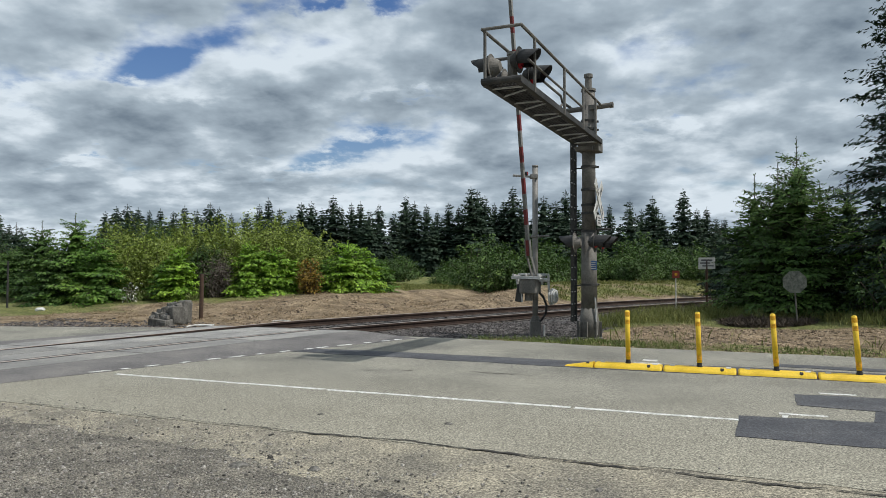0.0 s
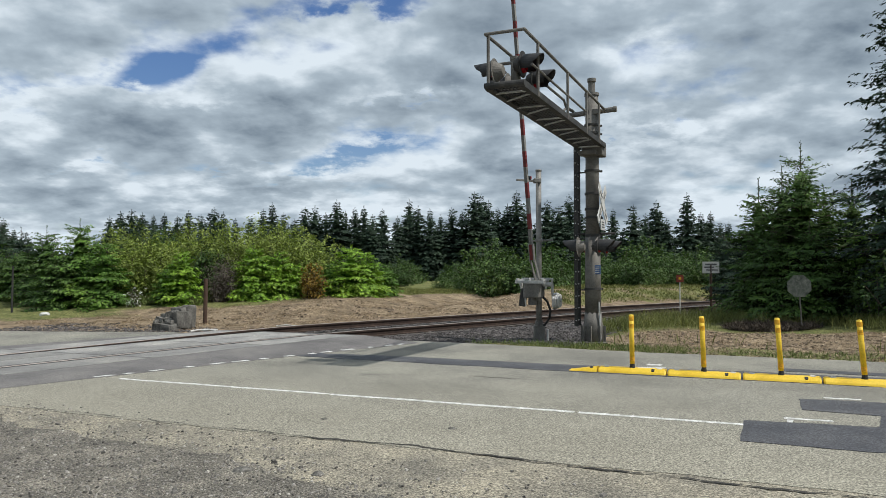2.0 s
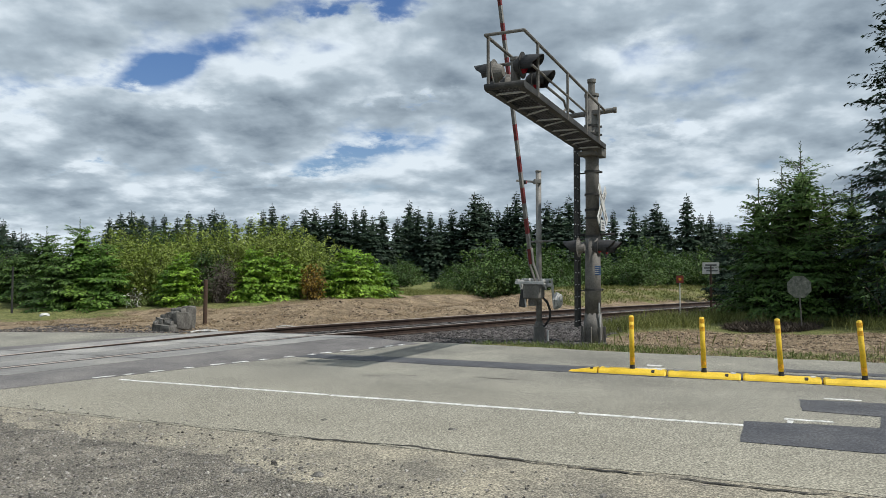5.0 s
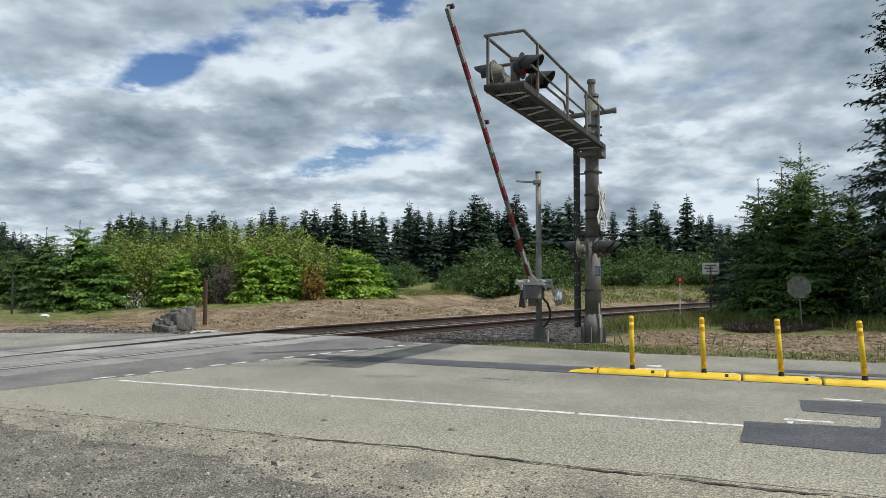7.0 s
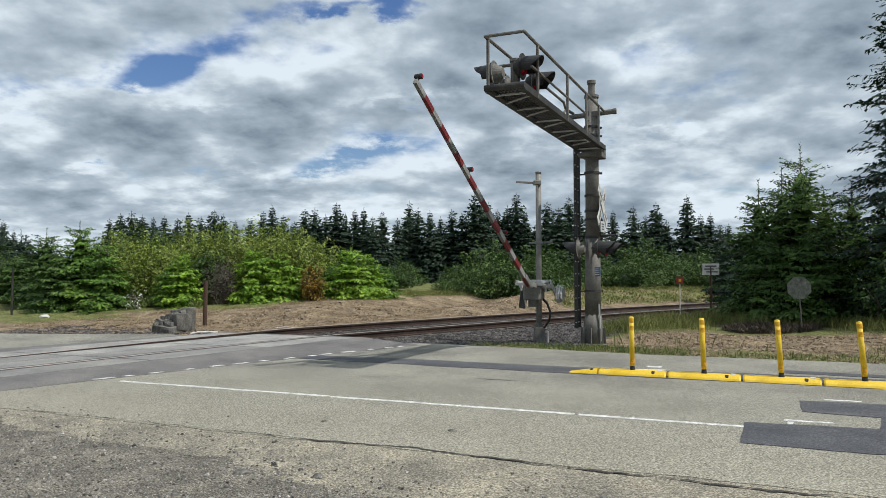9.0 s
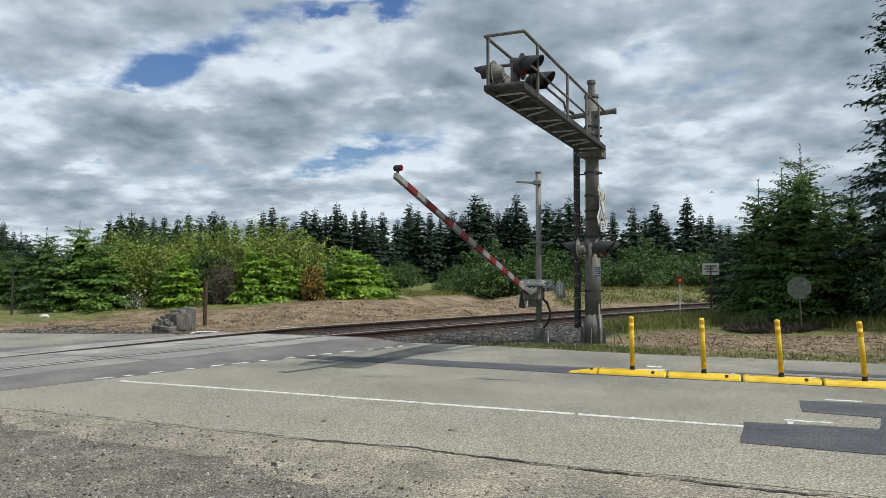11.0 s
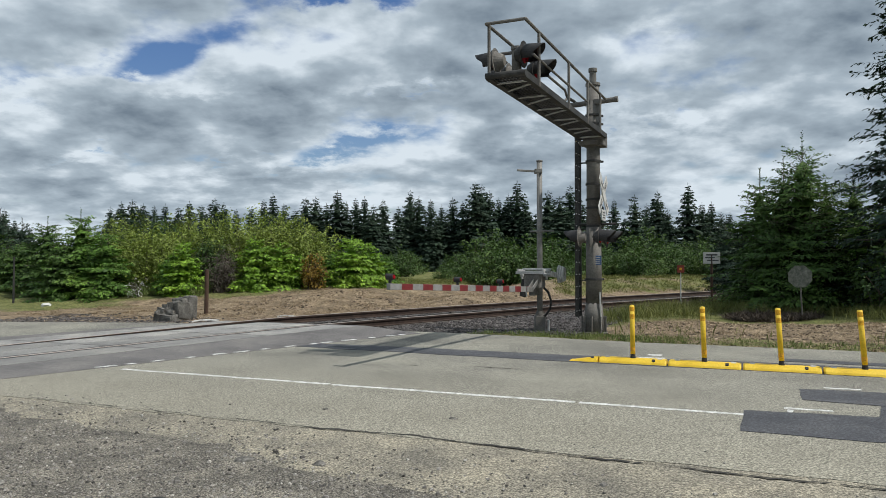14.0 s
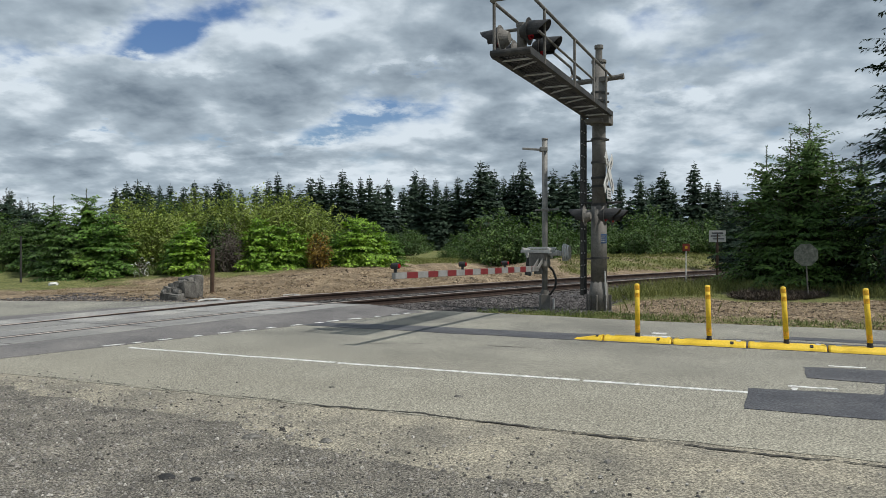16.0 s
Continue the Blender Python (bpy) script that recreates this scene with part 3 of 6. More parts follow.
crack([(-4.2, 6.17), (-2.9, 6.2), (-1.2, 6.08), (0.4, 6.0), (3.5, 5.9), (7, 5.9)], 0.045, 51, "dark broken edge crack along the old asphalt")
crack([(-8.0, 6.2), (-4.2, 6.17)], 0.018, 52, "fine crack along the old asphalt")
crack([(-5.68, 10.22), (-4.83, 10.51)], 0.035, 53)
crack([(-4.05, 10.69), (-2.9, 10.72)], 0.04, 54)

# ---- track ----


def along(pts, step):
    out, carry = [], 0.0
    for a, b in zip(pts, pts[1:]):
        a, b = Vector(a), Vector(b)
        L = (b - a).length
        k = carry
        while k < L:
            out.append((a.lerp(b, k / L), (b - a).normalized()))
            k += step
        carry = k - L
    return out


def soft_line(pts, times=3):
    p = [Vector(q) for q in pts]
    for _ in range(times):
        q = [p[0]]
        for a, b in zip(p, p[1:]):
            q += [a.lerp(b, 0.25), a.lerp(b, 0.75)]
        p = q + [p[-1]]
    return p


LINE = soft_line(TRACK)


def track_rise(p):
    """The track climbs a little across the road."""
    return 0.14 * min(1, max(0, (p.x * N_.x + p.y * N_.y - 8.0) / 8.0))


ROAD_A, ROAD_B = 5.0, 16.6      # across the road the rails lie sunk in panels
GAUGE = 1.84


def crossing_rise(p):
    """The road ramps up to the rails on both sides."""
    return track_rise(p) * min(1, max(0, (3.3 - abs(track_side(p.x, p.y))) / 1.35))


def profile_sweep(name, pts, off, shape, mat, z, cant=0.0):
    """Sweep a closed (sideways, up) shape along the track at a sideways offset."""
    verts, faces, k = [], [], len(shape)
    for i, p in enumerate(pts):
        d = (pts[min(i + 1, len(pts) - 1)] - pts[max(i - 1, 0)]).normalized()
        side = Vector((d.y, -d.x))
        for a, h in shape:
            q = p + side * (off + a)
            verts.append((q.x, q.y, z + h + track_rise(p) * (1 + cant)))
    for i in range(len(pts) - 1):
        for j in range(k):
            faces.append((i * k + j, i * k + (j + 1) % k, (i + 1) * k + (j + 1) % k, (i + 1) * k + j))
    faces += [tuple(range(k)), tuple(range((len(pts) - 1) * k, len(pts) * k))]
    return pydata(name, verts, faces, mat)


RAIL = [(-0.07, 0), (0.07, 0), (0.07, 0.015), (0.012, 0.035), (0.010, 0.115), (0.036, 0.13), (0.036, 0.168), (-0.036, 0.168), (-0.036, 0.13), (-0.010, 0.115), (-0.012, 0.035), (-0.07, 0.015)]
HEAD = [(-0.034, 0.168), (0.034, 0.168), (0.030, 0.176), (-0.030, 0.176)]
track = thing("railway_track", "rusty single railway track with worn steel rails curving away", "railway track")
for off in (-GAUGE / 2, GAUGE / 2):
    r = part("rail", profile_sweep("rail", LINE, off, RAIL, M["rust"], -0.166, 0.5 if off < 0 else 0.0), M["rust"], track)
    part("rail_head", profile_sweep("rail_head", LINE, off, HEAD, M["railhead"], -0.165, 0.5 if off < 0 else 0.0), M["railhead"], r, "polished rail running surface")


def in_road(p, m=0.3):
    n = p.dot(N_.xy)
    s = p.dot(U_.xy)
    return n < 15.7 + m


tie_bm = box(B(), (2.6, 0.23, 0.16), bevel=0.012)
tie_me = mesh_of("tie", tie_bm, M["tie"])
for p, d in along([tuple(q) for q in LINE], 0.52):
    if in_road(p, 0.5) or p.y > 62:
        continue
    part("tie", tie_me, None, track, m=Matrix.Translation((p.x, p.y, -0.246 + track_rise(p))) @ Matrix.Rotation(math.atan2(-d.x, d.y) + random.uniform(-0.01, 0.01), 4, "Z"))


def track_point(n, off):
    """The point at n across the road on the line that runs off metres beside the track."""
    best = None
    for a, b in zip(LINE, LINE[1:]):
        d = (b - a).normalized()
        side = Vector((-d.y, d.x)) * off
        p, q = a + side, b + side
        u, v = p.dot(N_.xy), q.dot(N_.xy)
        if v > u and (best is None or u <= n):
            r = p.lerp(q, (n - u) / (v - u))
            best = (r.dot(U_.xy), n)
    return best


def crossing_strip(name, o0, o1, n0, n1, z, mat, label, category, wob=0.02, seed=0, parent=None):
    k = 14
    ns = [n0 + (n1 - n0) * i / k for i in range(k + 1)]
    loop = [track_point(n, o0) for n in ns] + [track_point(n, o1) for n in reversed(ns)]
    return slab(name, loop, z, 0.004, M[mat], label, category, 0.4, wob, seed, "", parent, crossing_rise)


G = GAUGE / 2
crossing = thing("level_crossing", "dark asphalt level crossing with pale worn panels round sunken rails", "level crossing")
cuts = [3.0, 5.5, 8.0, 9.5, 11.0, 12.5, 14.0, 15.35]
for a, b in zip(cuts, cuts[1:]):
    for o0, o1 in ((-3.3, -1.93), (-1.93, 1.93), (1.93, 3.0)):
        crossing_strip("surface", o0, o1, a, b, 0.005, "crossing", "dark asphalt surface of the level crossing", "crossing surface", 0.0, 31, crossing)
for o0, o1, i in ((-G - 0.95, -G - 0.16, 32), (-G + 0.16, -0.02, 33), (0.02, G - 0.16, 34), (G + 0.16, G + 0.95, 35)):
    n = 3.2
    while n < 15.0:
        crossing_strip("crossing_panel", o0, o1, n, min(n + 2.35, 15.3), 0.010, "panel", "pale worn panel between the crossing rails", "crossing panel", 0.015, i, crossing)
        n += 2.4 if n < 12 else 2.37
for o in (-G, G):
    for a, b in ((-0.15, -0.04), (0.04, 0.15)):
        for n0, n1 in zip(cuts, cuts[1:]):
            crossing_strip("flangeway", o + a, o + b, n0, n1 - 0.02, 0.006, "black", "dark flangeway groove beside a sunken rail", "flangeway", 0.006, 36, crossing)
n = 8.35
i = 0
while n < 15.0:
    w = (0.3, 0.13, 0.2, 0.15, 0.24)[i % 5]
    crossing_strip("stop_line_dash", -3.29, -3.21, n, n + w, 0.012, "white_paint", "worn dash of a white painted stop line", "road marking", 0.025, 40 + i)
    n += w + (0.16, 0.28, 0.4, 0.35)[i % 4]
    i += 1


def scatter_stones(name, spots, mat, label, category, seed, lo, hi):
    """Angular pebbles joined into one mesh: a squashed, jittered block for each spot."""
    rnd = np.random.RandomState(seed)
    spots = np.array(spots)
    k = len(spots)
    base = np.array([(-1, -1, -0.7), (1, -1, -0.7), (1, 1, -0.7), (-1, 1, -0.7), (-0.62, -0.62, 0.8), (0.62, -0.62, 0.8), (0.62, 0.62, 0.8), (-0.62, 0.62, 0.8)], float) * 0.75
    tri = np.array([(4, 5, 6, 7), (0, 1, 5, 4), (1, 2, 6, 5), (2, 3, 7, 6), (3, 0, 4, 7)])
    v = base[None] * (1 + rnd.uniform(-0.5, 0.5, (k, 8, 3)))
    size = lo * (hi / lo) ** (rnd.rand(k) ** 2.2)
    v = v * size[:, None, None] * np.stack([rnd.uniform(0.7, 1.2, k), rnd.uniform(0.7, 1.2, k), rnd.uniform(0.4, 0.75, k)], 1)[:, None, :]
    a = rnd.uniform(0, 6.28, k)
    c, s = np.cos(a)[:, None], np.sin(a)[:, None]
    x, y = v[:, :, 0] * c - v[:, :, 1] * s, v[:, :, 0] * s + v[:, :, 1] * c
    v = np.stack([x, y, v[:, :, 2]], 2) + spots[:, None, :]
    f = tri[None] + (np.arange(k) * 8)[:, None, None]
    me = pydata(name, v.reshape(-1, 3).tolist(), f.reshape(-1, 4).tolist(), mat)
    return tagged(new(name, me), label, category, kind="stuff")


# ---- leaves, needles and grass ----


def cards(centre, axis, side, length, width, droop=0.0):
    """Pointed little blades: four corners and a fold for each. All arrays over the blades."""
    tip = centre + axis * length[:, None]
    tip[:, 2] -= droop * length
    mid = centre + axis * (length * 0.45)[:, None]
    a, b = mid + side * (width * 0.5)[:, None], mid - side * (width * 0.5)[:, None]
    v = np.stack([centre, a, tip, b], 1)
    k = len(centre)
    i = np.arange(k)[:, None] * 4
    return v.reshape(-1, 3), np.concatenate([i, i + 1, i + 2, i + 3], 1)


def unit(v):
    return v / np.maximum(np.linalg.norm(v, axis=1, keepdims=True), 1e-6)


def blades_mesh(name, groups, mat):
    """groups: (verts, faces) pairs joined into one mesh."""
    vs, fs, o = [], [], 0
    for v, f in groups:
        vs.append(v), fs.append(f + o)
        o += len(v)
    v, f = np.concatenate(vs), np.concatenate(fs)
    me = bpy.data.meshes.new(name)
    me.vertices.add(len(v)), me.loops.add(f.size), me.polygons.add(len(f))
    me.vertices.foreach_set("co", v.astype(np.float32).ravel())
    me.loops.foreach_set("vertex_index", f.astype(np.int32).ravel())
    me.polygons.foreach_set("loop_start", np.arange(0, f.size, f.shape[1], dtype=np.int32))
    me.materials.append(mat)
    me.update(calc_edges=True)
    me.validate()
    return me


def sprays_on(rnd, base, out, length, width, up=0.8, jit=0.5, droop=0.15):
    """Blades at base whose faces look upwards and outwards."""
    m = len(base)
    nrm = unit(out * 0.7 + np.array([0, 0, up]) + rnd.normal(0, jit, (m, 3)))
    ax = out + rnd.normal(0, 0.7, (m, 3))
    ax = unit(ax - nrm * np.sum(ax * nrm, 1, keepdims=True))
    return cards(base, ax, unit(np.cross(nrm, ax)), length, width, droop)


def boughs(rnd, base, az, reach, rise, sag, spread, blade, twigs, per, lift=0.12, wide=0.42):
    """Flat fronds: every bough carries side twigs in its own plane, shorter towards the tip, each with a row of small blades."""
    n = len(base)
    t = (np.arange(twigs)[None] + rnd.rand(n, twigs)) / twigs
    t = 0.12 + 0.88 * t ** 0.8
    sign = np.where(np.arange(twigs)[None] % 2 == 0, 1.0, -1.0) * np.ones((n, 1))
    out = np.stack([np.cos(az), np.sin(az), np.zeros(n)], 1)
    side = np.stack([-np.sin(az), np.cos(az), np.zeros(n)], 1)
    up = np.array([0, 0, 1.0])
    start = base[:, None] + out[:, None] * (t * reach[:, None])[..., None] + up * (reach[:, None] * (rise[:, None] * t - sag[:, None] * t * t))[..., None]
    slope = rise[:, None] - 2 * sag[:, None] * t
    run = unit((out[:, None] + up * slope[..., None]).reshape(-1, 3)).reshape(n, twigs, 3)
    fan = np.radians(rnd.uniform(38, 68, (n, twigs)))
    way = run * np.cos(fan)[..., None] + side[:, None] * (sign * np.sin(fan))[..., None]
    way[..., 2] += rnd.normal(0.0, lift, (n, twigs)) - 0.08
    length = spread * reach[:, None] * (1.05 - t) * rnd.uniform(0.6, 1.15, (n, twigs)) + blade * 0.6
    u = (np.arange(per)[None, None] + rnd.rand(n, twigs, per)) / per
    pos = start[:, :, None] + way[:, :, None] * (u * length[..., None])[..., None]
    pos[..., 2] -= 0.10 * u * u * length[..., None]
    keep = rnd.rand(n, twigs, per) < np.clip(length[..., None] / (per * blade * 0.42), 0.3, 1.0)
    axis = np.repeat(way[:, :, None], per, 2)[keep]
    pos = pos[keep]
    m = len(pos)
    axis = unit(axis + rnd.normal(0, 0.35, (m, 3)) * np.array([1, 1, 0.6]))
    face = np.repeat(np.repeat(out[:, None, None], twigs, 1), per, 2)[keep]
    nrm = unit(np.array([0, 0, 0.75]) + face * 0.65 + rnd.normal(0, 0.4, (m, 3)))
    axis = unit(axis - 0.7 * nrm * np.sum(axis * nrm, 1, keepdims=True))
    sd = unit(np.cross(nrm, axis))
    ln = blade * rnd.uniform(0.6, 1.3, m)
    return cards(pos, axis, sd, ln, ln * wide * rnd.uniform(0.7, 1.3, m), 0.12)


def conifer(label, mat, height, radius, seed, levels=30, per=9, twigs=14, blades=5, blade=0.16, bare=0.04, droop=0.1, shape=0.85, category="conifer", gaps=0.1, rag=0.25, spread=0.42, name="conifer_tree", leader=0.06, wide=0.42, core=0.55):
    """A tapered trunk with whorls of flat drooping fronds and a bare pointed leader."""
    rnd = np.random.RandomState(seed)
    root = thing(name, label, category)
    bm = B()
    rod(bm, (0, 0, -0.3), (0, 0, height * 0.5), height * 0.012, height * 0.007, 8)
    rod(bm, (0, 0, height * 0.5), (0, 0, height * 0.995), height * 0.007, 0.008, 6)
    base, az, reach, rise, sag = [], [], [], [], []
    for i in range(levels):
        k = bare + (1 - leader - bare) * (i + rnd.uniform(-0.3, 0.3)) / levels
        r = radius * (1 - k / (1 - leader * 0.5)) ** shape * (0.72 + 0.28 * min(1, (k + 0.06) / 0.2)) + 0.02
        n = max(4, int(round(per * (0.55 + 0.45 * (1 - k)))))
        a0 = rnd.uniform(0, 6.28)
        for j in range(n):
            if rnd.rand() < gaps:
                continue
            base.append((0, 0, height * max(k + rnd.uniform(-0.5, 0.5) / levels, 0.015)))
            az.append(a0 + 6.283 * j / n + rnd.uniform(-0.3, 0.3))
            reach.append(r * rnd.uniform(1 - 1.5 * rag, 1 + 0.6 * rag))
            rise.append(0.75 * k * k + 0.12 - droop * (1 - k) + rnd.uniform(-0.1, 0.1))
            sag.append(0.12 + 0.5 * droop + rnd.uniform(-0.06, 0.06))
    base, az, reach, rise, sag = (np.array(v, float) for v in (base, az, reach, rise, sag))
    groups = []
    big = reach > 0.45 * radius
    small = reach <= 0.18 * radius
    for pick, tw, bl, size in ((big, twigs, blades, blade), (~big & ~small, max(6, int(twigs * 0.7)), max(2, int(blades * 0.7)), blade * 0.72), (small, max(6, int(twigs * 0.35)), 2, min(blade * 0.6, 0.26))):
        if pick.any():
            groups.append(boughs(rnd, base[pick], az[pick], reach[pick], rise[pick], sag[pick], spread, size, tw, bl, wide=wide))
    # the dense inner growth: ragged skirts round the trunk
    n = 13
    rows = max(6, levels // 2)
    vs, fs = [], []
    for i in range(rows):
        k = bare + (0.93 - leader - bare) * i / rows
        r = core * radius * (1 - k / (1 - leader * 0.5)) ** shape
        drop = height * 0.9 / rows + 0.25 * r
        a = np.arange(2 * n) * math.pi / n + rnd.uniform(0, 6)
        q = r * np.where(np.arange(2 * n) % 2 == 0, rnd.uniform(0.8, 1.25, 2 * n), rnd.uniform(0.45, 0.7, 2 * n))
        low = height * k + 0.12 * r - drop * rnd.uniform(0.1, 0.4, 2 * n)
        hub = np.array([[0, 0, height * k + drop]])
        ring = np.stack([np.cos(a) * q, np.sin(a) * q, np.maximum(low, 0.06)], 1)
        o = len(np.concatenate(vs)) if vs else 0
        vs.append(np.concatenate([hub, ring]))
        fs += [(o, o + 1 + (2 * j - 1) % (2 * n), o + 1 + 2 * j, o + 1 + (2 * j + 1) % (2 * n)) for j in range(n)]
    groups.append((np.concatenate(vs), np.array(fs)))
    for p, a, r, up, sg in zip(base, az, reach, rise, sag):
        rod(bm, p, (math.cos(a) * r * 0.85, math.sin(a) * r * 0.85, p[2] + r * (up * 0.85 - sg * 0.72)), 0.008 + 0.010 * r, 0.005, 3, False)
    m = 26
    zz = height * (1 - leader * 1.1 * rnd.rand(m))
    a = rnd.uniform(0, 6.28, m)
    ax = unit(np.stack([np.cos(a), np.sin(a), rnd.uniform(0.4, 1.4, m)], 1))
    ln = min(blade, 0.22) * rnd.uniform(0.4, 0.8, m)
    groups.append(cards(np.stack([np.zeros(m), np.zeros(m), zz], 1), ax, unit(np.cross(ax, rnd.uniform(-1, 1, (m, 3)))), ln, ln * 0.3))
    part("trunk", bm, M["bark"], root)
    part("crown", blades_mesh("crown", groups, mat), None, root)
    return root


def bush(label, mat, w, h, seed, stems=60, twigs=9, blades=9, size=0.12, category="bush", name="bush", upright=0.5, wide=0.55):
    """A shrub of many arching stems, each with leafy side twigs; w across, h high."""
    rnd = np.random.RandomState(seed)
    root = thing(name, label, category)
    bm = B()
    az = rnd.uniform(0, 6.283, stems)
    lean = rnd.rand(stems) ** 0.6
    end = np.stack([np.cos(az) * lean * w * 0.5, np.sin(az) * lean * w * 0.5, h * (1 - (1 - upright) * lean ** 2.2) * rnd.uniform(0.68, 1.06, stems)], 1)
    foot = np.stack([rnd.normal(0, 0.13 * w, stems), rnd.normal(0, 0.13 * w, stems), np.zeros(stems)], 1)
    t = 0.12 + 0.88 * (np.arange(twigs)[None] + rnd.rand(stems, twigs)) / twigs
    bow = np.sin(t * 3.14) * 0.13
    at = foot[:, None] * (1 - t[..., None]) + end[:, None] * t[..., None]
    at[..., 0] += bow * end[:, None, 0]
    at[..., 1] += bow * end[:, None, 1]
    way = unit(rnd.normal(0, 1, (stems * twigs, 3)) * np.array([1, 1, 0.45]) + np.repeat(unit(end - foot), twigs, 0) * 0.55).reshape(stems, twigs, 3)
    ln = 0.15 * w * (1.15 - 0.75 * t) * rnd.uniform(0.6, 1.3, (stems, twigs)) + size
    u = rnd.rand(stems, twigs, blades)
    pos = at[:, :, None] + way[:, :, None] * (u * ln[..., None])[..., None] + rnd.normal(0, size * 0.45, (stems, twigs, blades, 3))
    pos[..., 2] = np.maximum(pos[..., 2], 0.05 + 0.2 * rnd.rand(stems, twigs, blades))
    out = np.repeat(way[:, :, None], blades, 2).reshape(-1, 3)
    pos = pos.reshape(-1, 3)
    m = len(pos)
    ls = size * rnd.uniform(0.5, 1.3, m)
    group = sprays_on(rnd, pos, out, ls, ls * wide * rnd.uniform(0.7, 1.3, m), 0.7, 0.55, 0.2)
    for a, b in list(zip(foot, end))[:26]:
        rod(bm, (a[0], a[1], -0.15), tuple(a * 0.1 + b * 0.9), 0.022, 0.008, 4)
    part("stem", bm, M["bark"], root)
    part("crown", blades_mesh("crown", [group], mat), None, root)
    return root


def tufts(name, spots, mat, label, category, seed, lo, hi, blades=7, lean=0.45, wide=0.018):
    rnd = np.random.RandomState(seed)
    spots = np.repeat(np.array(spots, float), blades, 0)
    m = len(spots)
    spots[:, :2] += rnd.normal(0, 0.07, (m, 2))
    ax = unit(np.stack([rnd.normal(0, lean, m), rnd.normal(0, lean, m), np.ones(m)], 1))
    a = rnd.uniform(0, 3.14, m)
    sd = np.stack([np.cos(a), np.sin(a), np.zeros(m)], 1)
    ln = rnd.uniform(lo, hi, m)
    me = blades_mesh(name, [cards(spots, ax, sd, ln, np.full(m, wide) * rnd.uniform(0.7, 1.5, m), 0.15)], mat)
    return tagged(new(name, me), label, category, kind="stuff")
# ---- cantilever signal ----
MAST = Vector((3.58, 17.55, 0))
DECK_AZ = radians(24.0)
OUT = Vector((-math.sin(DECK_AZ), -math.cos(DECK_AZ), 0))      # along the deck, away from the mast
SIDE = Vector((math.cos(DECK_AZ), -math.sin(DECK_AZ), 0))      # along the road, to the east
DECK_Z, DECK_L, DECK_W = 4.56, 6.35, 0.62


def signal_head(parent, at, facing, label="", r=0.155, hood=0.36, back=0.225):
    """A round backplate with its lens and a long cut-away hood. facing: the way the light shows."""
    f = Vector(facing).normalized()
    m = Matrix.Translation(at) @ f.to_track_quat("Z", "Y").to_matrix().to_4x4()
    bm = B()
    bmesh.ops.create_cone(bm, cap_ends=True, segments=28, radius1=back, radius2=back, depth=0.012)
    bmesh.ops.create_cone(bm, cap_ends=True, segments=20, radius1=r * 0.6, radius2=r * 1.15, depth=0.14, matrix=Matrix.Translation((0, 0, -0.075)))
    head = part("signal_head", bm, M["dark_steel" if f.x > 0 else "dull"], parent, label or "round signal head with backplate", m=m)
    bm = B()
    bmesh.ops.create_cone(bm, cap_ends=True, segments=24, radius1=r * 0.97, radius2=r * 0.8, depth=0.04, matrix=Matrix.Translation((0, 0, 0.03)))
    part("lens", bm, M["red_glass"], head, "dark red lens", smooth=False)
    verts, faces, n = [], [], 20
    for k, rr in ((0, r * 1.12), (1, r * 1.05)):
        for i in range(n + 1):
            a = radians(-35 + 250 * i / n)
            top = max(0.0, math.sin(a))
            verts += [(rr * math.cos(a), rr * math.sin(a), 0.0), (rr * math.cos(a) * 0.97, rr * math.sin(a) * 0.97, hood * (0.55 + 0.45 * math.sqrt(top)))]
    s = 2 * (n + 1)
    for i in range(n):
        a = 2 * i
        faces += [(a, a + 2, a + 3, a + 1), (s + a + 1, s + a + 3, s + a + 2, s + a), (a + 1, a + 3, s + a + 3, s + a + 1)]
    faces += [(0, 1, s + 1, s), (2 * n, s + 2 * n, s + 2 * n + 1, 2 * n + 1)]
    part("hood", pydata("hood", verts, faces, M["hood"], False), None, head, "black hood")
    return head


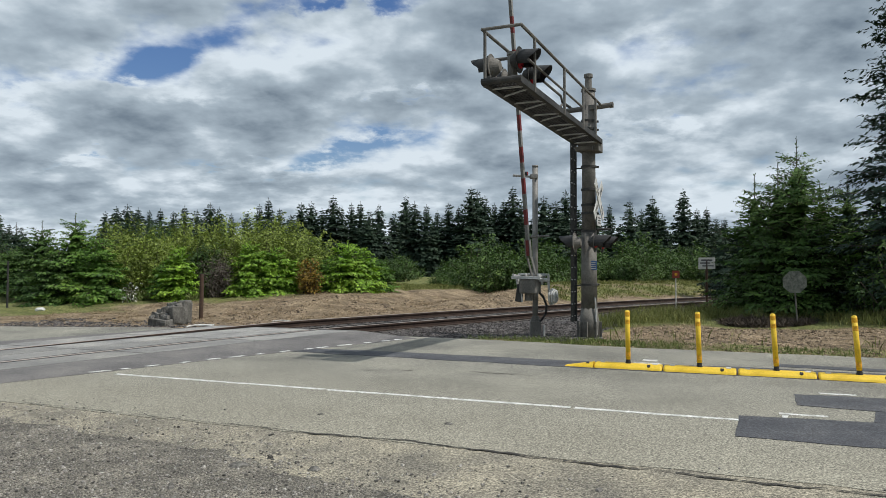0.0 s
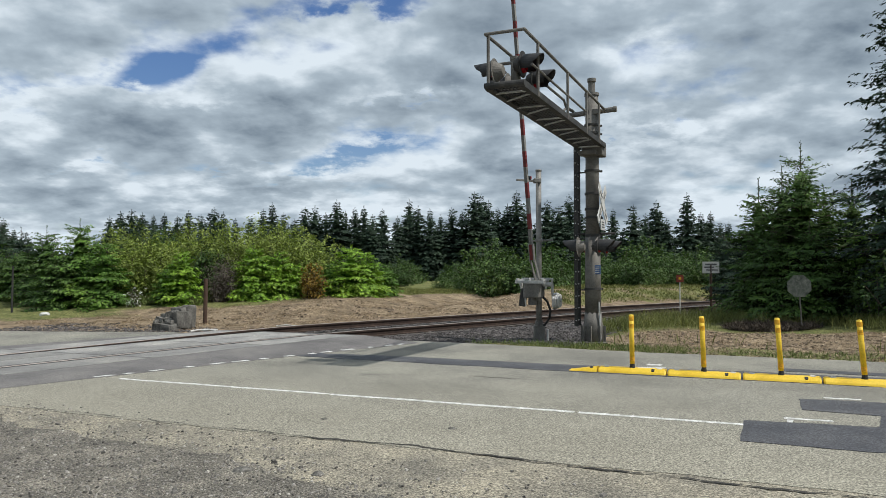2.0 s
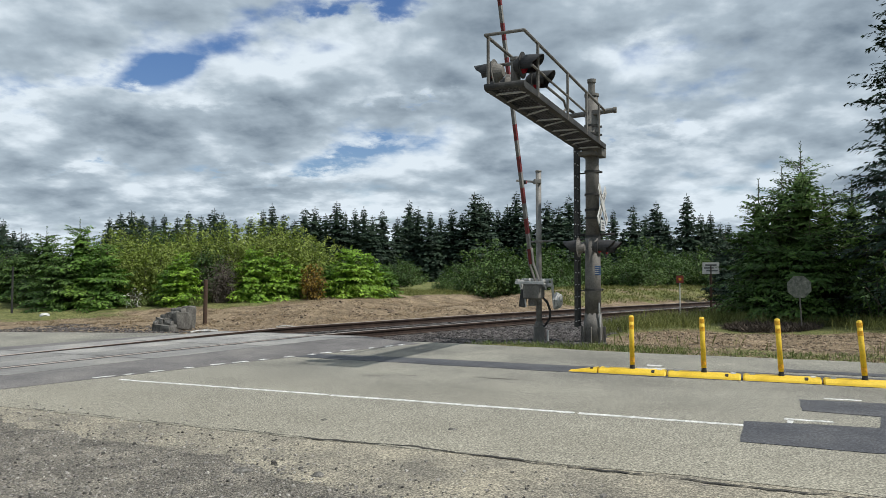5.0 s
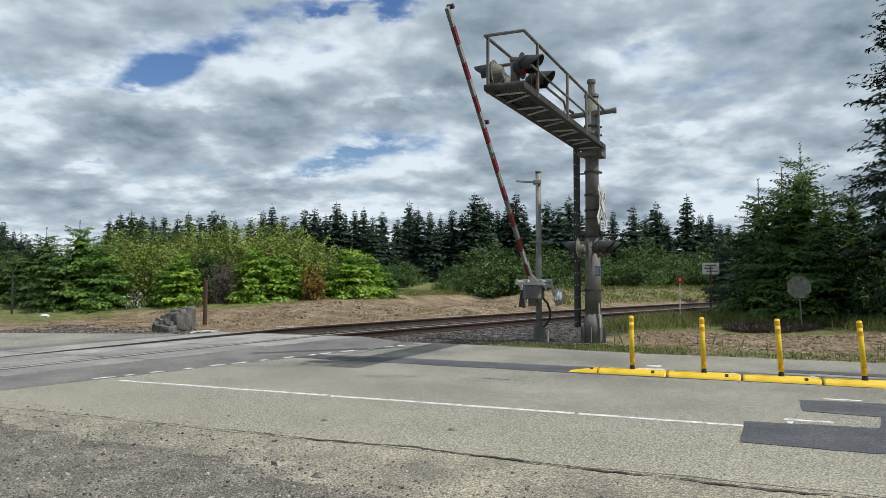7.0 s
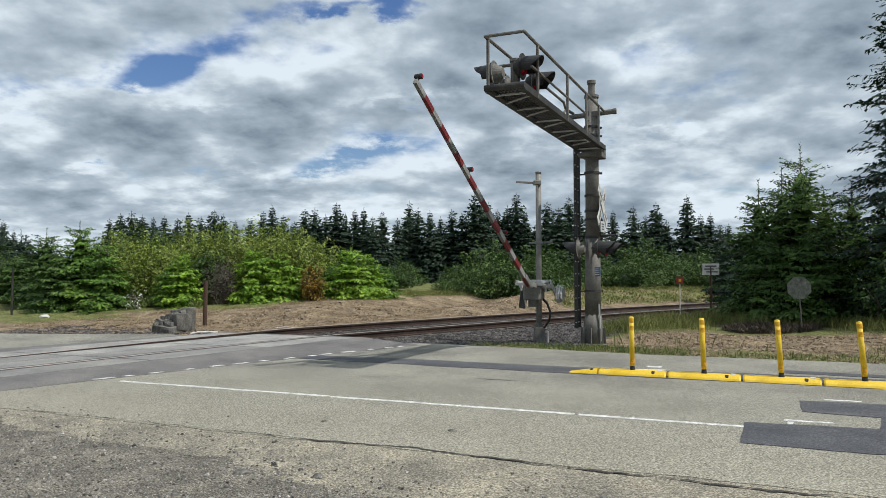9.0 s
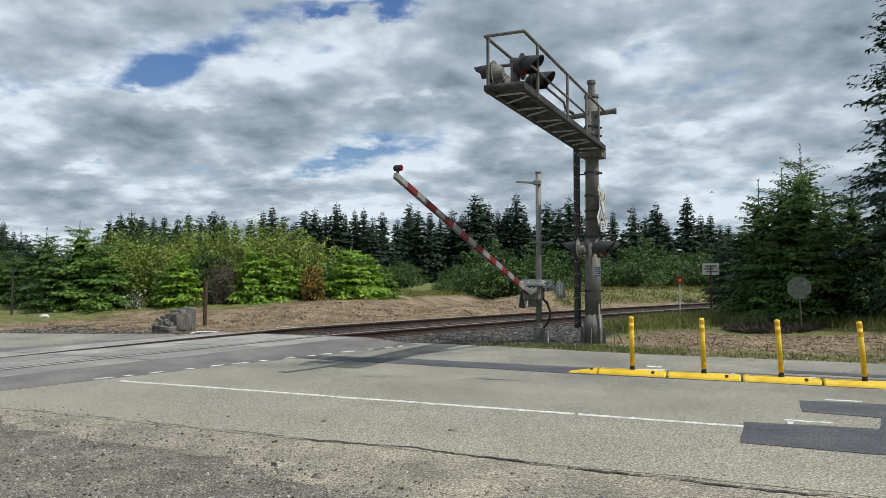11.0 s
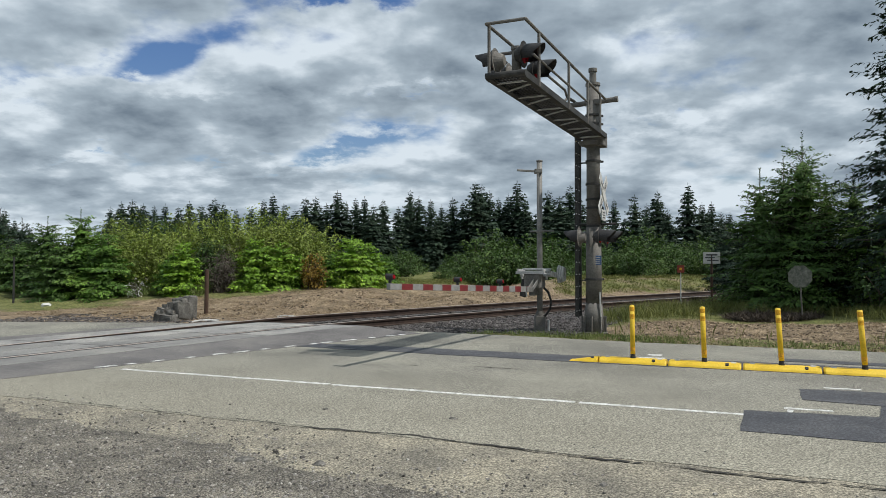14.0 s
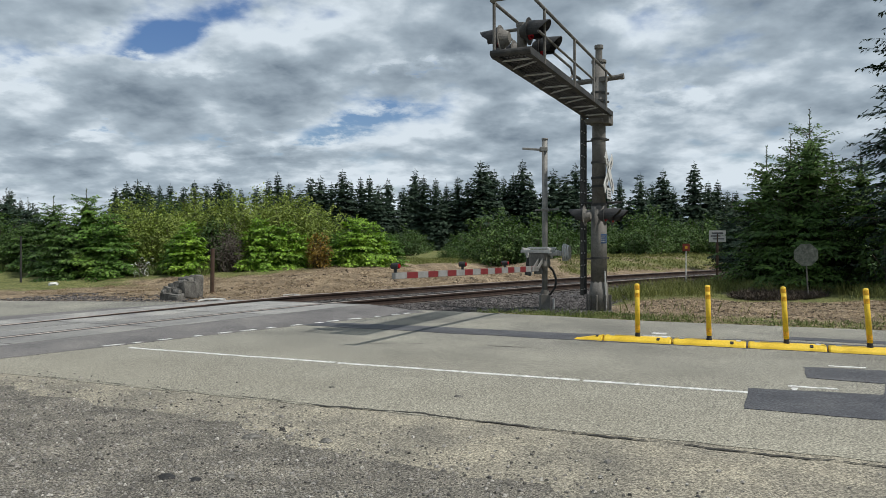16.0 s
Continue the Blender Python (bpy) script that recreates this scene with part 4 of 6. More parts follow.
def cantilever_signal():
    root = thing("cantilever_signal", "weathered grey steel cantilever crossing signal with a walkway over the road", "crossing signal", Matrix.Translation((MAST.x, MAST.y, -0.08)))
    zz = 0.08
    bm = B()
    rod(bm, (0, 0, 0.02), (0, 0, 0.75), 0.265, 0.195, 10)
    rod(bm, (0, 0, 0.72), (0, 0, 2.55), 0.19, 0.178, 24)
    rod(bm, (0, 0, 2.55), (0, 0, 5.86 + zz), 0.165, 0.152, 24)
    part("mast", bm, M["dull"], root, "thick tapering steel mast", True)
    for z in (1.28, 2.55, 2.98, 3.18, 3.55, 4.1, 5.0, 5.2):
        bm = B()
        rod(bm, (0, 0, z), (0, 0, z + 0.05), 0.205 if z < 2 else 0.185, None, 24)
        box(bm, (0.10, 0.04, 0.05), (0.2, 0.03, z + 0.025), bevel=0.005)
        part("clamp_band", bm, M["dark_steel"], root)
    bm = B()
    rod(bm, (0, 0, 5.86 + zz), (0, 0, 5.92 + zz), 0.175, None, 24)
    rod(bm, (0, 0, 5.9 + zz), (0, 0, 6.32), 0.085, 0.08, 16)
    rod(bm, (0, 0, 6.28), (0, 0, 6.36), 0.105, None, 16)
    part("mast_cap", bm, M["dull"], root)
    gusset = mesh_of("gusset", box(B(), (0.10, 0.02, 0.42), (0.25, 0, 0.22), None, 0.006), M["dull"])
    for a in range(8):
        part("gusset", gusset, None, root, m=Matrix.Rotation(a * 0.785 + 0.4, 4, "Z"))
    part("base_flange", box(B(), (0.56, 0.56, 0.05), (0, 0, 0.03), bevel=0.01), M["dull"], root)
    turn = Matrix((SIDE, -OUT, Vector((0, 0, 1)))).transposed()

    def at(side, out, z):
        return SIDE * side + OUT * out + Vector((0, 0, z))
    # walkway; the underside's shade is put into the beams' dark steel colour
    z0 = DECK_Z + zz
    deck = part("deck", B(), M["dark_steel"], root, "steel walkway seen from below")
    for sd in (-1, 1):
        bm = B()
        c = at(sd * DECK_W / 2, DECK_L / 2, z0 + 0.06)
        box(bm, (0.05, DECK_L, 0.10), c + Vector((0, 0, 0.02)), turn, 0.008)
        box(bm, (0.11, DECK_L, 0.018), at(sd * (DECK_W / 2 - 0.03), DECK_L / 2, z0 + 0.025), turn)
        part("deck_beam", bm, M["dark_steel"], deck)
    bm = B()
    rod(bm, at(-DECK_W / 2 - 0.03, DECK_L, z0 + 0.08), at(DECK_W / 2 + 0.03, DECK_L, z0 + 0.08), 0.055, n=12)
    part("deck_beam", bm, M["dark_steel"], deck)
    bm = B()
    k = 46
    for i in range(k):
        box(bm, (DECK_W - 0.08, 0.022, 0.035), at(0, 0.1 + (DECK_L - 0.2) * i / (k - 1), z0 + 0.085), turn)
    for i in range(9):
        box(bm, (0.02, DECK_L - 0.1, 0.034), at(-0.25 + 0.0625 * i, DECK_L / 2, z0 + 0.087), turn)
    part("grating", bm, M["dark_steel"], deck, "dark open steel grating")
    for i in range(11):
        bm = B()
        a, b = at(-DECK_W / 2 + 0.05, 0.35 + i * 0.57, z0 + 0.02), at(DECK_W / 2 - 0.05, 0.35 + i * 0.57 + (0.36 if i % 2 else 0.0), z0 + 0.02)
        rod(bm, a, b, 0.016, n=6)
        part("crossbar", bm, M["silver"], deck, "pale steel cross bar")
    # end block against the mast
    bm = B()
    box(bm, (0.5, 0.46, 0.26), at(0.04, -0.02, z0 - 0.04), turn, 0.02)
    box(bm, (0.42, 0.30, 0.10), at(-0.05, 0.20, z0 - 0.11), turn, 0.01)
    part("mounting_block", bm, M["dull"], root)
    # railings
    top, mid = z0 + 0.94, z0 + 0.48
    e = DECK_W / 2 + 0.02
    bm = B()
    path_rod(bm, [at(e, 0.02, top - 0.02), at(e, DECK_L, top), at(-e, DECK_L, top), at(-e, 1.35, top), at(-e, 1.15, top - 0.14), at(-e, 1.45, top - 0.28)], 0.028)
    part("handrail", bm, M["dull"], root)
    bm = B()
    path_rod(bm, [at(e, 2.1, mid), at(e, DECK_L - 0.4, mid)], 0.022)
    part("mid_rail", bm, M["dull"], root)
    for sd, o in ((1, 0.75), (1, 2.0), (1, 3.6), (1, 5.6), (-1, DECK_L - 0.12), (-1, 3.6)):
        bm = B()
        rod(bm, at(sd * e, o, z0 + 0.02), at(sd * e, o, top), 0.027, n=10)
        part("rail_post", bm, M["dull"], root)
    # cross arm on the mast
    bm = B()
    rod(bm, at(-0.62, 0.05, 5.50), at(0.55, 0.05, 5.56), 0.062, n=14)
    rod(bm, at(0.53, 0.05, 5.56), at(0.60, 0.05, 5.564), 0.072, n=14)
    box(bm, (0.36, 0.10, 0.12), at(0.05, 0.10, 5.53), turn, 0.01)
    part("cross_arm", bm, M["dull"], root)
    bm = B()
    path_rod(bm, [at(0.28, 3.1, z0 + 0.30), at(0.0, 0.2, 5.35)], 0.006, 5)
    rod(bm, at(0.30, 3.05, z0 + 0.28), at(0.24, 3.3, z0 + 0.31), 0.03, n=8)
    part("cable", bm, M["dark_steel"], root)
    # lamps over the road
    bm = B()
    rod(bm, at(-0.08, 5.55, z0 + 0.08), at(-0.08, 5.55, z0 + 0.70), 0.085, n=16)
    rod(bm, at(-0.08, 5.55, z0 + 0.70), at(-0.08, 5.55, z0 + 0.75), 0.10, n=16)
    path_rod(bm, [at(-0.40, 5.55, z0 + 0.66), at(0.12, 5.55, z0 + 0.66)], 0.03)
    path_rod(bm, [at(-0.40, 5.15, z0 + 0.62), at(-0.40, 5.9, z0 + 0.62)], 0.022)
    path_rod(bm, [at(0.02, 5.0, z0 + 0.62), at(0.02, 5.7, z0 + 0.62)], 0.022)
    part("lamp_bracket", bm, M["dull"], root)
    heads = ((0.08, 5.65, 0.58, 1), (0.10, 5.02, 0.46, 1), (-0.34, 5.85, 0.45, -1), (-0.32, 5.2, 0.36, -1))
    for sd, o, h, way in heads:
        signal_head(root, at(sd, o, z0 + h), SIDE * way + OUT * 0.25 * 0 + Vector((0, 0, -0.05)))
    # lamps on the mast
    bm = B()
    path_rod(bm, [at(-0.42, -0.05, 2.62), at(0.52, -0.05, 2.62)], 0.03)
    path_rod(bm, [at(0.12, -0.55, 2.3), at(0.12, 0.55, 2.3)], 0.035)
    part("lamp_bracket", bm, M["dark_steel"], root)
    for sd, o, way in ((0.24, 0.42, 1), (0.24, -0.42, 1), (-0.24, 0.42, -1), (-0.24, -0.42, -1)):
        signal_head(root, at(sd, o, 2.30), SIDE * way + Vector((0, 0, -0.04)), hood=0.36, back=0.235)
    # crossbuck, facing along the road
    for tilt in (-1, 1):
        bm = B()
        m = turn @ Matrix.Rotation(radians(48) * tilt, 3, "X")
        box(bm, (0.02, 0.23, 1.22), at(0.24 + 0.012 * tilt, 0.0, 3.32), m, 0.004)
        part("crossbuck_blade", bm, M["white"], root, "white crossbuck blade with faded lettering")
    bm = B()
    for tilt in (-1, 1):
        for k in (-0.44, -0.34, -0.24, 0.2, 0.3, 0.4):
            m = turn @ Matrix.Rotation(radians(48) * tilt, 3, "X")
            box(bm, (0.004, 0.11, 0.045), at(0.24 + 0.012 * tilt, 0, 3.32) + m @ Vector((0.013, 0, k)), m)
    part("crossbuck_marks", bm, M["sign_text"], root, "dark unreadable marks")
    bm = B()
    box(bm, (0.016, 0.42, 0.26), at(0.24, 0, 2.83), turn, 0.004)
    part("track_plate", bm, M["white"], root, "small white plate")
    bm = B()
    for k in (-0.06, 0.0, 0.06):
        box(bm, (0.004, 0.28, 0.028), at(0.25, 0, 2.83 + k), turn)
    part("plate_marks", bm, M["sign_text"], root, "dark unreadable bars")
    # blue plate facing the verge
    bm = B()
    d = Vector((-MAST.x, -MAST.y, 0)).normalized()
    t2 = Matrix((Vector((-d.y, d.x, 0)), -d, Vector((0, 0, 1)))).transposed()
    box(bm, (0.16, 0.012, 0.22), d * 0.19 + Vector((0.10, 0, 1.76)), t2, 0.004)
    blue = part("blue_plate", bm, M["blue"], root, "small blue notice plate")
    bm = B()
    for k in (-0.07, -0.025, 0.02, 0.065):
        box(bm, (0.11, 0.004, 0.018), d * 0.199 + Vector((0.10, 0, 1.76 + k)), t2)
    part("plate_marks", bm, M["silver"], blue, "pale unreadable bars")
    bm = B()
    path_rod(bm, [Vector((0.13, -0.21, 0.12)), Vector((0.10, -0.20, 1.0))], 0.02)
    part("conduit", bm, M["silver"], root)
    # ladder
    lad = part("ladder", B(), M["dark_steel"], root, "dark steel ladder")
    for o in (-0.15, 0.15):
        bm = B()
        box(bm, (0.085, 0.022, 4.35), at(-0.37, o, 0.42 + 2.17), turn, 0.004)
        part("stile", bm, M["dark_steel"], lad)
    rung = mesh_of("rung", rod(B(), -OUT * 0.19, OUT * 0.19, 0.014, n=6), M["silver"])
    for i in range(15):
        part("rung", rung, None, lad, m=Matrix.Translation(at(-0.37, 0, 0.55 + i * 0.29)))
    for z in (1.28, 2.5, 4.1):
        bm = B()
        rod(bm, at(-0.37, 0, z), at(-0.1, 0, z), 0.018, n=6)
        part("ladder_bracket", bm, M["dark_steel"], root)


cantilever_signal()

# ---- gate ----
GATE = Vector((2.33, 17.85, 0))
ARM_AZ = radians(26)
AOUT = Vector((-math.sin(ARM_AZ), -math.cos(ARM_AZ), 0))
ASIDE = Vector((math.cos(ARM_AZ), -math.sin(ARM_AZ), 0))
PIVOT = Vector((2.30, 17.607, 1.33))
ARM_A, ARM_L, ARM_DROP = 0.67, 7.17, -0.35


def gate():
    root = thing("crossing_gate", "grey steel crossing gate mechanism on a post", "crossing gate", Matrix.Translation((GATE.x, GATE.y, -0.08)))
    z = 0.08
    bm = B()
    rod(bm, (0, 0, 0.2), (0, 0, 4.08 + z), 0.068, n=20)
    rod(bm, (0, 0, 4.08 + z), (0, 0, 4.12 + z), 0.076, n=20)
    part("post", bm, M["steel"], root, "galvanised steel post", True)
    bm = B()
    box(bm, (0.25, 0.25, 0.42), (0, 0, 0.21), bevel=0.02)
    bmesh.ops.create_cone(bm, cap_ends=True, segments=16, radius1=0.12, radius2=0.085, depth=0.12, matrix=Matrix.Translation((0, 0, 0.47)))
    part("footing", bm, M["dull"], root, "grey footing")
    bm = B()
    rod(bm, (0.2, -0.08, 0.0), (0.2, -0.08, 0.32), 0.03, n=10)
    part("conduit", bm, M["silver"], root)
    bm = B()
    box(bm, (0.50, 0.05, 0.05), (-0.30, -0.06, 3.85 + z), Matrix.Rotation(radians(4), 3, "Y"), 0.008)
    box(bm, (0.18, 0.2, 0.11), (-0.03, 0, 3.85 + z), bevel=0.015)
    part("top_bracket", bm, M["steel"], root)
    bm = B()
    rod(bm, (-0.24, 0, 2.38 + z), (0.34, 0, 2.40 + z), 0.022, n=8)
    box(bm, (0.18, 0.18, 0.06), (0, 0, 2.39 + z), bevel=0.01)
    part("cross_bar", bm, M["steel"], root)
    turn = Matrix((ASIDE, -AOUT, Vector((0, 0, 1)))).transposed()

    def at(side, out, h):
        return ASIDE * side + AOUT * out + Vector((0, 0, h + z))
    bm = B()
    box(bm, (0.40, 0.46, 0.34), at(-0.02, 0.32, 1.18), turn, 0.03)
    rod(bm, at(-0.05, 0.34, 0.84), at(-0.05, 0.34, 1.04), 0.10, n=16)
    rod(bm, at(0.10, 0.30, 0.94), at(0.10, 0.30, 1.04), 0.07, n=12)
    part("machine_case", bm, M["dull"], root, "grey gate machine case")
    bm = B()
    box(bm, (0.72, 0.05, 0.05), at(-0.05, 0.55, 1.40), turn, 0.008)
    box(bm, (0.72, 0.05, 0.05), at(-0.05, 0.08, 1.46), turn, 0.008)
    box(bm, (0.72, 0.16, 0.02), at(-0.05, 0.50, 1.365), turn, 0.006)
    for sd in (-0.36, 0.26):
        box(bm, (0.05, 0.50, 0.05), at(sd, 0.32, 1.43), turn @ Matrix.Rotation(-0.1, 3, "X"), 0.008)
        box(bm, (0.035, 0.10, 0.24), at(sd, 0.26, 1.34), turn, 0.01)
        rod(bm, at(sd - 0.03, 0.26, 1.33), at(sd + 0.03, 0.26, 1.33), 0.05, n=12)
    part("support_frame", bm, M["silver"], root, "pale steel support frame")
    bm = B()
    box(bm, (0.16, 0.10, 0.42), at(-0.24, 0.45, 1.02), turn @ Matrix.Rotation(0.15, 3, "Y"), 0.02)
    part("side_box", bm, M["dark_steel"], root)
    bm = B()
    rod(bm, at(-0.16, 0.5, 0.82), at(-0.18, 0.5, 1.05), 0.018, n=8)
    part("lever", bm, M["silver"], root)
    bm = B()
    path_rod(bm, [at(0.14, 0.2, 1.06), at(0.27, 0.19, 0.92), at(0.34, 0.17, 0.72), at(0.30, 0.12, 0.52), at(0.17, 0.06, 0.36), at(0.06, 0.02, 0.30)], 0.028)
    part("hose", bm, M["black"], root, "black cable hose", True)
    return root


def gate_arm():
    """The swinging arm. Its own space: x along the arm, z up when it lies level."""
    root = thing("gate_arm", "red and white striped crossing gate arm with lamps and counterweight", "gate arm")
    bands = [(ARM_A, ARM_A + 0.37, "red")]
    x, k = ARM_A + 0.37, 0
    while x < ARM_L - 0.05:
        w = 0.36
        bands.append((x, min(x + w, ARM_L), "white" if k % 2 == 0 else "red"))
        x += w
        k += 1
    for a, b, c in bands:
        bm = B()
        h = 0.13 - 0.035 * a / ARM_L
        box(bm, (b - a, 0.07, h), ((a + b) / 2, 0, ARM_DROP), bevel=0.006)
        me = mesh_of("arm_band", bm, [M["arm_" + c], M[c + "_dirty"]])
        # upper and lower faces take the darker copy of the band colour
        for p in me.polygons:
            p.material_index = 1 if abs(p.normal.z) > 0.6 else 0
        part("arm_band", me, None, root)
    bm = B()
    rod(bm, (0, -0.30, 0), (0, 0.34, 0), 0.05, n=14)
    part("hub", bm, M["silver"], root, "steel arm shaft")
    for sd in (-0.05, 0.05):
        bm = B()
        box(bm, (0.80, 0.02, 0.10), (0.36, sd, -0.19), Matrix.Rotation(math.atan2(0.35, 0.70), 3, "Y"), 0.008)
        box(bm, (0.42, 0.02, 0.12), (ARM_A + 0.16, sd, ARM_DROP), bevel=0.006)
        part("arm_bracket", bm, M["steel"], root, "grey steel bracket that carries the arm")
    for x in (2.57, 4.67, ARM_L - 0.06):
        bm = B()
        z = ARM_DROP + 0.05
        box(bm, (0.04, 0.04, 0.08), (x, 0, z + 0.035), bevel=0.005)
        rod(bm, (x, -0.06, z + 0.10), (x, 0.06, z + 0.10), 0.047, n=14)
        lamp = part("arm_lamp", bm, M["hood"], root, "small lamp on the arm")
        for w in (-1, 1):
            part("lens", rod(B(), (x, 0.055 * w, z + 0.10), (x, 0.072 * w, z + 0.10), 0.034, n=14), M["red_glass"], lamp, "red lens")
    for sd in (-0.24, 0.32):
        bm = B()
        box(bm, (0.62, 0.03, 0.12), (-0.16, sd, 0.01), Matrix.Rotation(-0.08, 3, "Y"), 0.01)
        rod(bm, (-0.1, sd - 0.025, 0.01), (-0.1, sd + 0.025, 0.01), 0.035, n=10)
        part("weight_bar", bm, M["silver"], root, "pale counterweight bar")
    outline = [(-0.19, -0.12), (-0.1, -0.21), (0.1, -0.21), (0.17, -0.1), (0.17, 0.12), (0.08, 0.21), (-0.1, 0.2), (-0.19, 0.1)]
    n = len(outline)
    for j, (sd, k) in enumerate(((0.345, 1.0), (0.395, 0.93), (0.445, 0.8))):
        bm = B()
        vs = [bm.verts.new((-0.40 + a * k, sd + e, 0.03 + b * k)) for e in (0, 0.043) for a, b in outline]
        bm.faces.new(vs[:n][::-1]), bm.faces.new(vs[n:])
        for i in range(n):
            bm.faces.new((vs[i], vs[(i + 1) % n], vs[n + (i + 1) % n], vs[n + i]))
        bmesh.ops.recalc_face_normals(bm, faces=bm.faces)
        bmesh.ops.bevel(bm, geom=bm.edges[:], offset=0.006, segments=1, affect="EDGES")
        if j == 2:
            rod(bm, (-0.40, sd + 0.04, 0.03), (-0.40, sd + 0.07, 0.03), 0.035, n=8)
        part("counterweight", bm, M["silver"], root, "grey steel counterweight plate")
    return root


gate()
arm = gate_arm()

# ---- median kerb with marker posts ----


def kerb_unit(label):
    """One yellow moulded kerb unit, a metre long, with a flexible marker."""
    root = thing("lane_separator", label, "lane separator", group="yellow lane separators along the median")
    shape = [(-0.15, 0), (-0.13, 0.035), (-0.07, 0.085), (0.07, 0.085), (0.13, 0.035), (0.15, 0)]
    bm = B()
    rows = []
    for x, k in ((-0.528, 0.86), (-0.505, 1), (0, 1), (0.505, 1), (0.528, 0.86)):
        rows.append([bm.verts.new((x, a * k, h * k)) for a, h in shape])
    for p, q in zip(rows, rows[1:]):
        for i in range(len(shape) - 1):
            bm.faces.new((p[i], q[i], q[i + 1], p[i + 1]))
    bm.faces.new(rows[0]), bm.faces.new(rows[-1][::-1])
    bmesh.ops.recalc_face_normals(bm, faces=bm.faces)
    part("kerb_body", bm, M["yellow"], root)
    for x in (-0.40, 0.42):
        bm = B()
        box(bm, (0.075, 0.05, 0.022), (x, -0.02, 0.088), Matrix.Rotation(0.2, 3, "X"), 0.008)
        part("reflector", bm, M["white"], root)
    bm = B()
    box(bm, (0.035, 0.02, 0.02), (0.33, -0.108, 0.055), bevel=0.005)
    box(bm, (0.05, 0.05, 0.01), (0.33, -0.09, 0.07), Matrix.Rotation(0.6, 3, "X"), 0.003)
    part("bolt", bm, M["black"], root)
    return root


def marker(root, lean):
    bm = B()
    rod(bm, (-0.0, 0, 0.07), (0, 0, 0.17), 0.048, 0.03, n=14)
    base = part("marker_base", bm, M["black"], root, "black flexible base")
    post = part("marker_post", B(), M["yellow"], root, "yellow flexible marker post", m=pose(0, 0, 0.13, 0, lean, 0))
    bm = B()
    rod(bm, (0, 0, 0.02), (0, 0, 0.79), 0.038, n=18)
    bmesh.ops.create_uvsphere(bm, u_segments=18, v_segments=8, radius=0.038, matrix=Matrix.Translation((0, 0, 0.79)) @ Matrix.Diagonal((1, 1, 0.4, 1)))
    part("tube", bm, M["yellow"], post, "", True)
    for z in (0.10, 0.62, 0.74):
        bm = B()
        rod(bm, (0, 0, z - 0.035), (0, 0, z + 0.035), 0.0395, n=18, caps=False)
        part("reflective_band", bm, M["amber"], post)


S0 = sn(3.01, 11.82)[0]
for i in range(9):
    u = kerb_unit("yellow plastic lane separator with an upright marker on the asphalt")
    s = S0 + 1.085 * i + 0.02
    u.matrix_basis = Matrix.Translation(rd(s, 12.07 + random.uniform(-0.012, 0.012), 0.0)) @ Matrix.Rotation(radians(ROAD_TURN + random.uniform(-0.6, 0.6)), 4, "Z")
    marker(u, (-0.8, -1.9, -3.4, -4.3, -2, 1, -3, 0, -2)[i])


def kerb_end():
    root = thing("lane_separator", "yellow tapered end of a lane separator on the asphalt", "lane separator", group="yellow lane separators along the median")
    bm = B()
    a = [(-0.15, 0), (-0.13, 0.035), (-0.07, 0.085), (0.07, 0.085), (0.13, 0.035), (0.15, 0)]
    r0 = [bm.verts.new((-0.46, p * 0.8, 0.012 if 0 < i < 5 else 0)) for i, (p, h) in enumerate(a)]
    r1 = [bm.verts.new((0.0, p, h)) for p, h in a]
    for i in range(5):
        bm.faces.new((r0[i], r1[i], r1[i + 1], r0[i + 1]))
    bm.faces.new(r1[::-1])
    part("ramp", bm, M["yellow"], root)
    bm = B()
    box(bm, (0.05, 0.04, 0.012), (-0.09, -0.07, 0.072), Matrix.Rotation(0.5, 3, "X"), 0.003)
    part("bolt", bm, M["black"], root)
    root.matrix_basis = Matrix.Translation(rd(S0 - 0.525, 12.07, 0)) @ Matrix.Rotation(radians(ROAD_TURN), 4, "Z")


kerb_end()
# ---- far conifers ----
FIRS = [conifer("tall dark green fir in the distant wood", M["conifer"], 18, (3.3, 3.8, 3.0, 3.5, 4.1)[i], 40 + i, levels=(30, 27, 32, 28, 29)[i], per=11, twigs=10, blades=3, blade=0.62, wide=0.68,
                shape=(0.9, 0.8, 0.95, 0.85, 0.75)[i], droop=(0.3, 0.35, 0.25, 0.33, 0.28)[i], gaps=0.06, rag=(0.25, 0.3, 0.2, 0.28, 0.32)[i], spread=0.5, leader=0.03, core=0.75) for i in range(5)]
rnd = random.Random(3)
# the wood's edge: bearing and top of each fir, as tangents from the roadside
WOOD_WEST = [(-0.60, 0.075), (-0.585, 0.062), (-0.565, 0.05), (-0.455, 0.078), (-0.44, 0.085), (-0.425, 0.088), (-0.41, 0.083), (-0.395, 0.08), (-0.38, 0.082), (-0.362, 0.078), (-0.347, 0.086), (-0.33, 0.08), (-0.312, 0.09), (-0.3, 0.084),
           (-0.283, 0.075), (-0.262, 0.078), (-0.245, 0.088), (-0.233, 0.097), (-0.218, 0.082), (-0.203, 0.074), (-0.188, 0.09), (-0.175, 0.092), (-0.16, 0.083), (-0.145, 0.1), (-0.133, 0.085), (-0.12, 0.09), (-0.108, 0.092), (-0.096, 0.08), (-0.083, 0.088)]
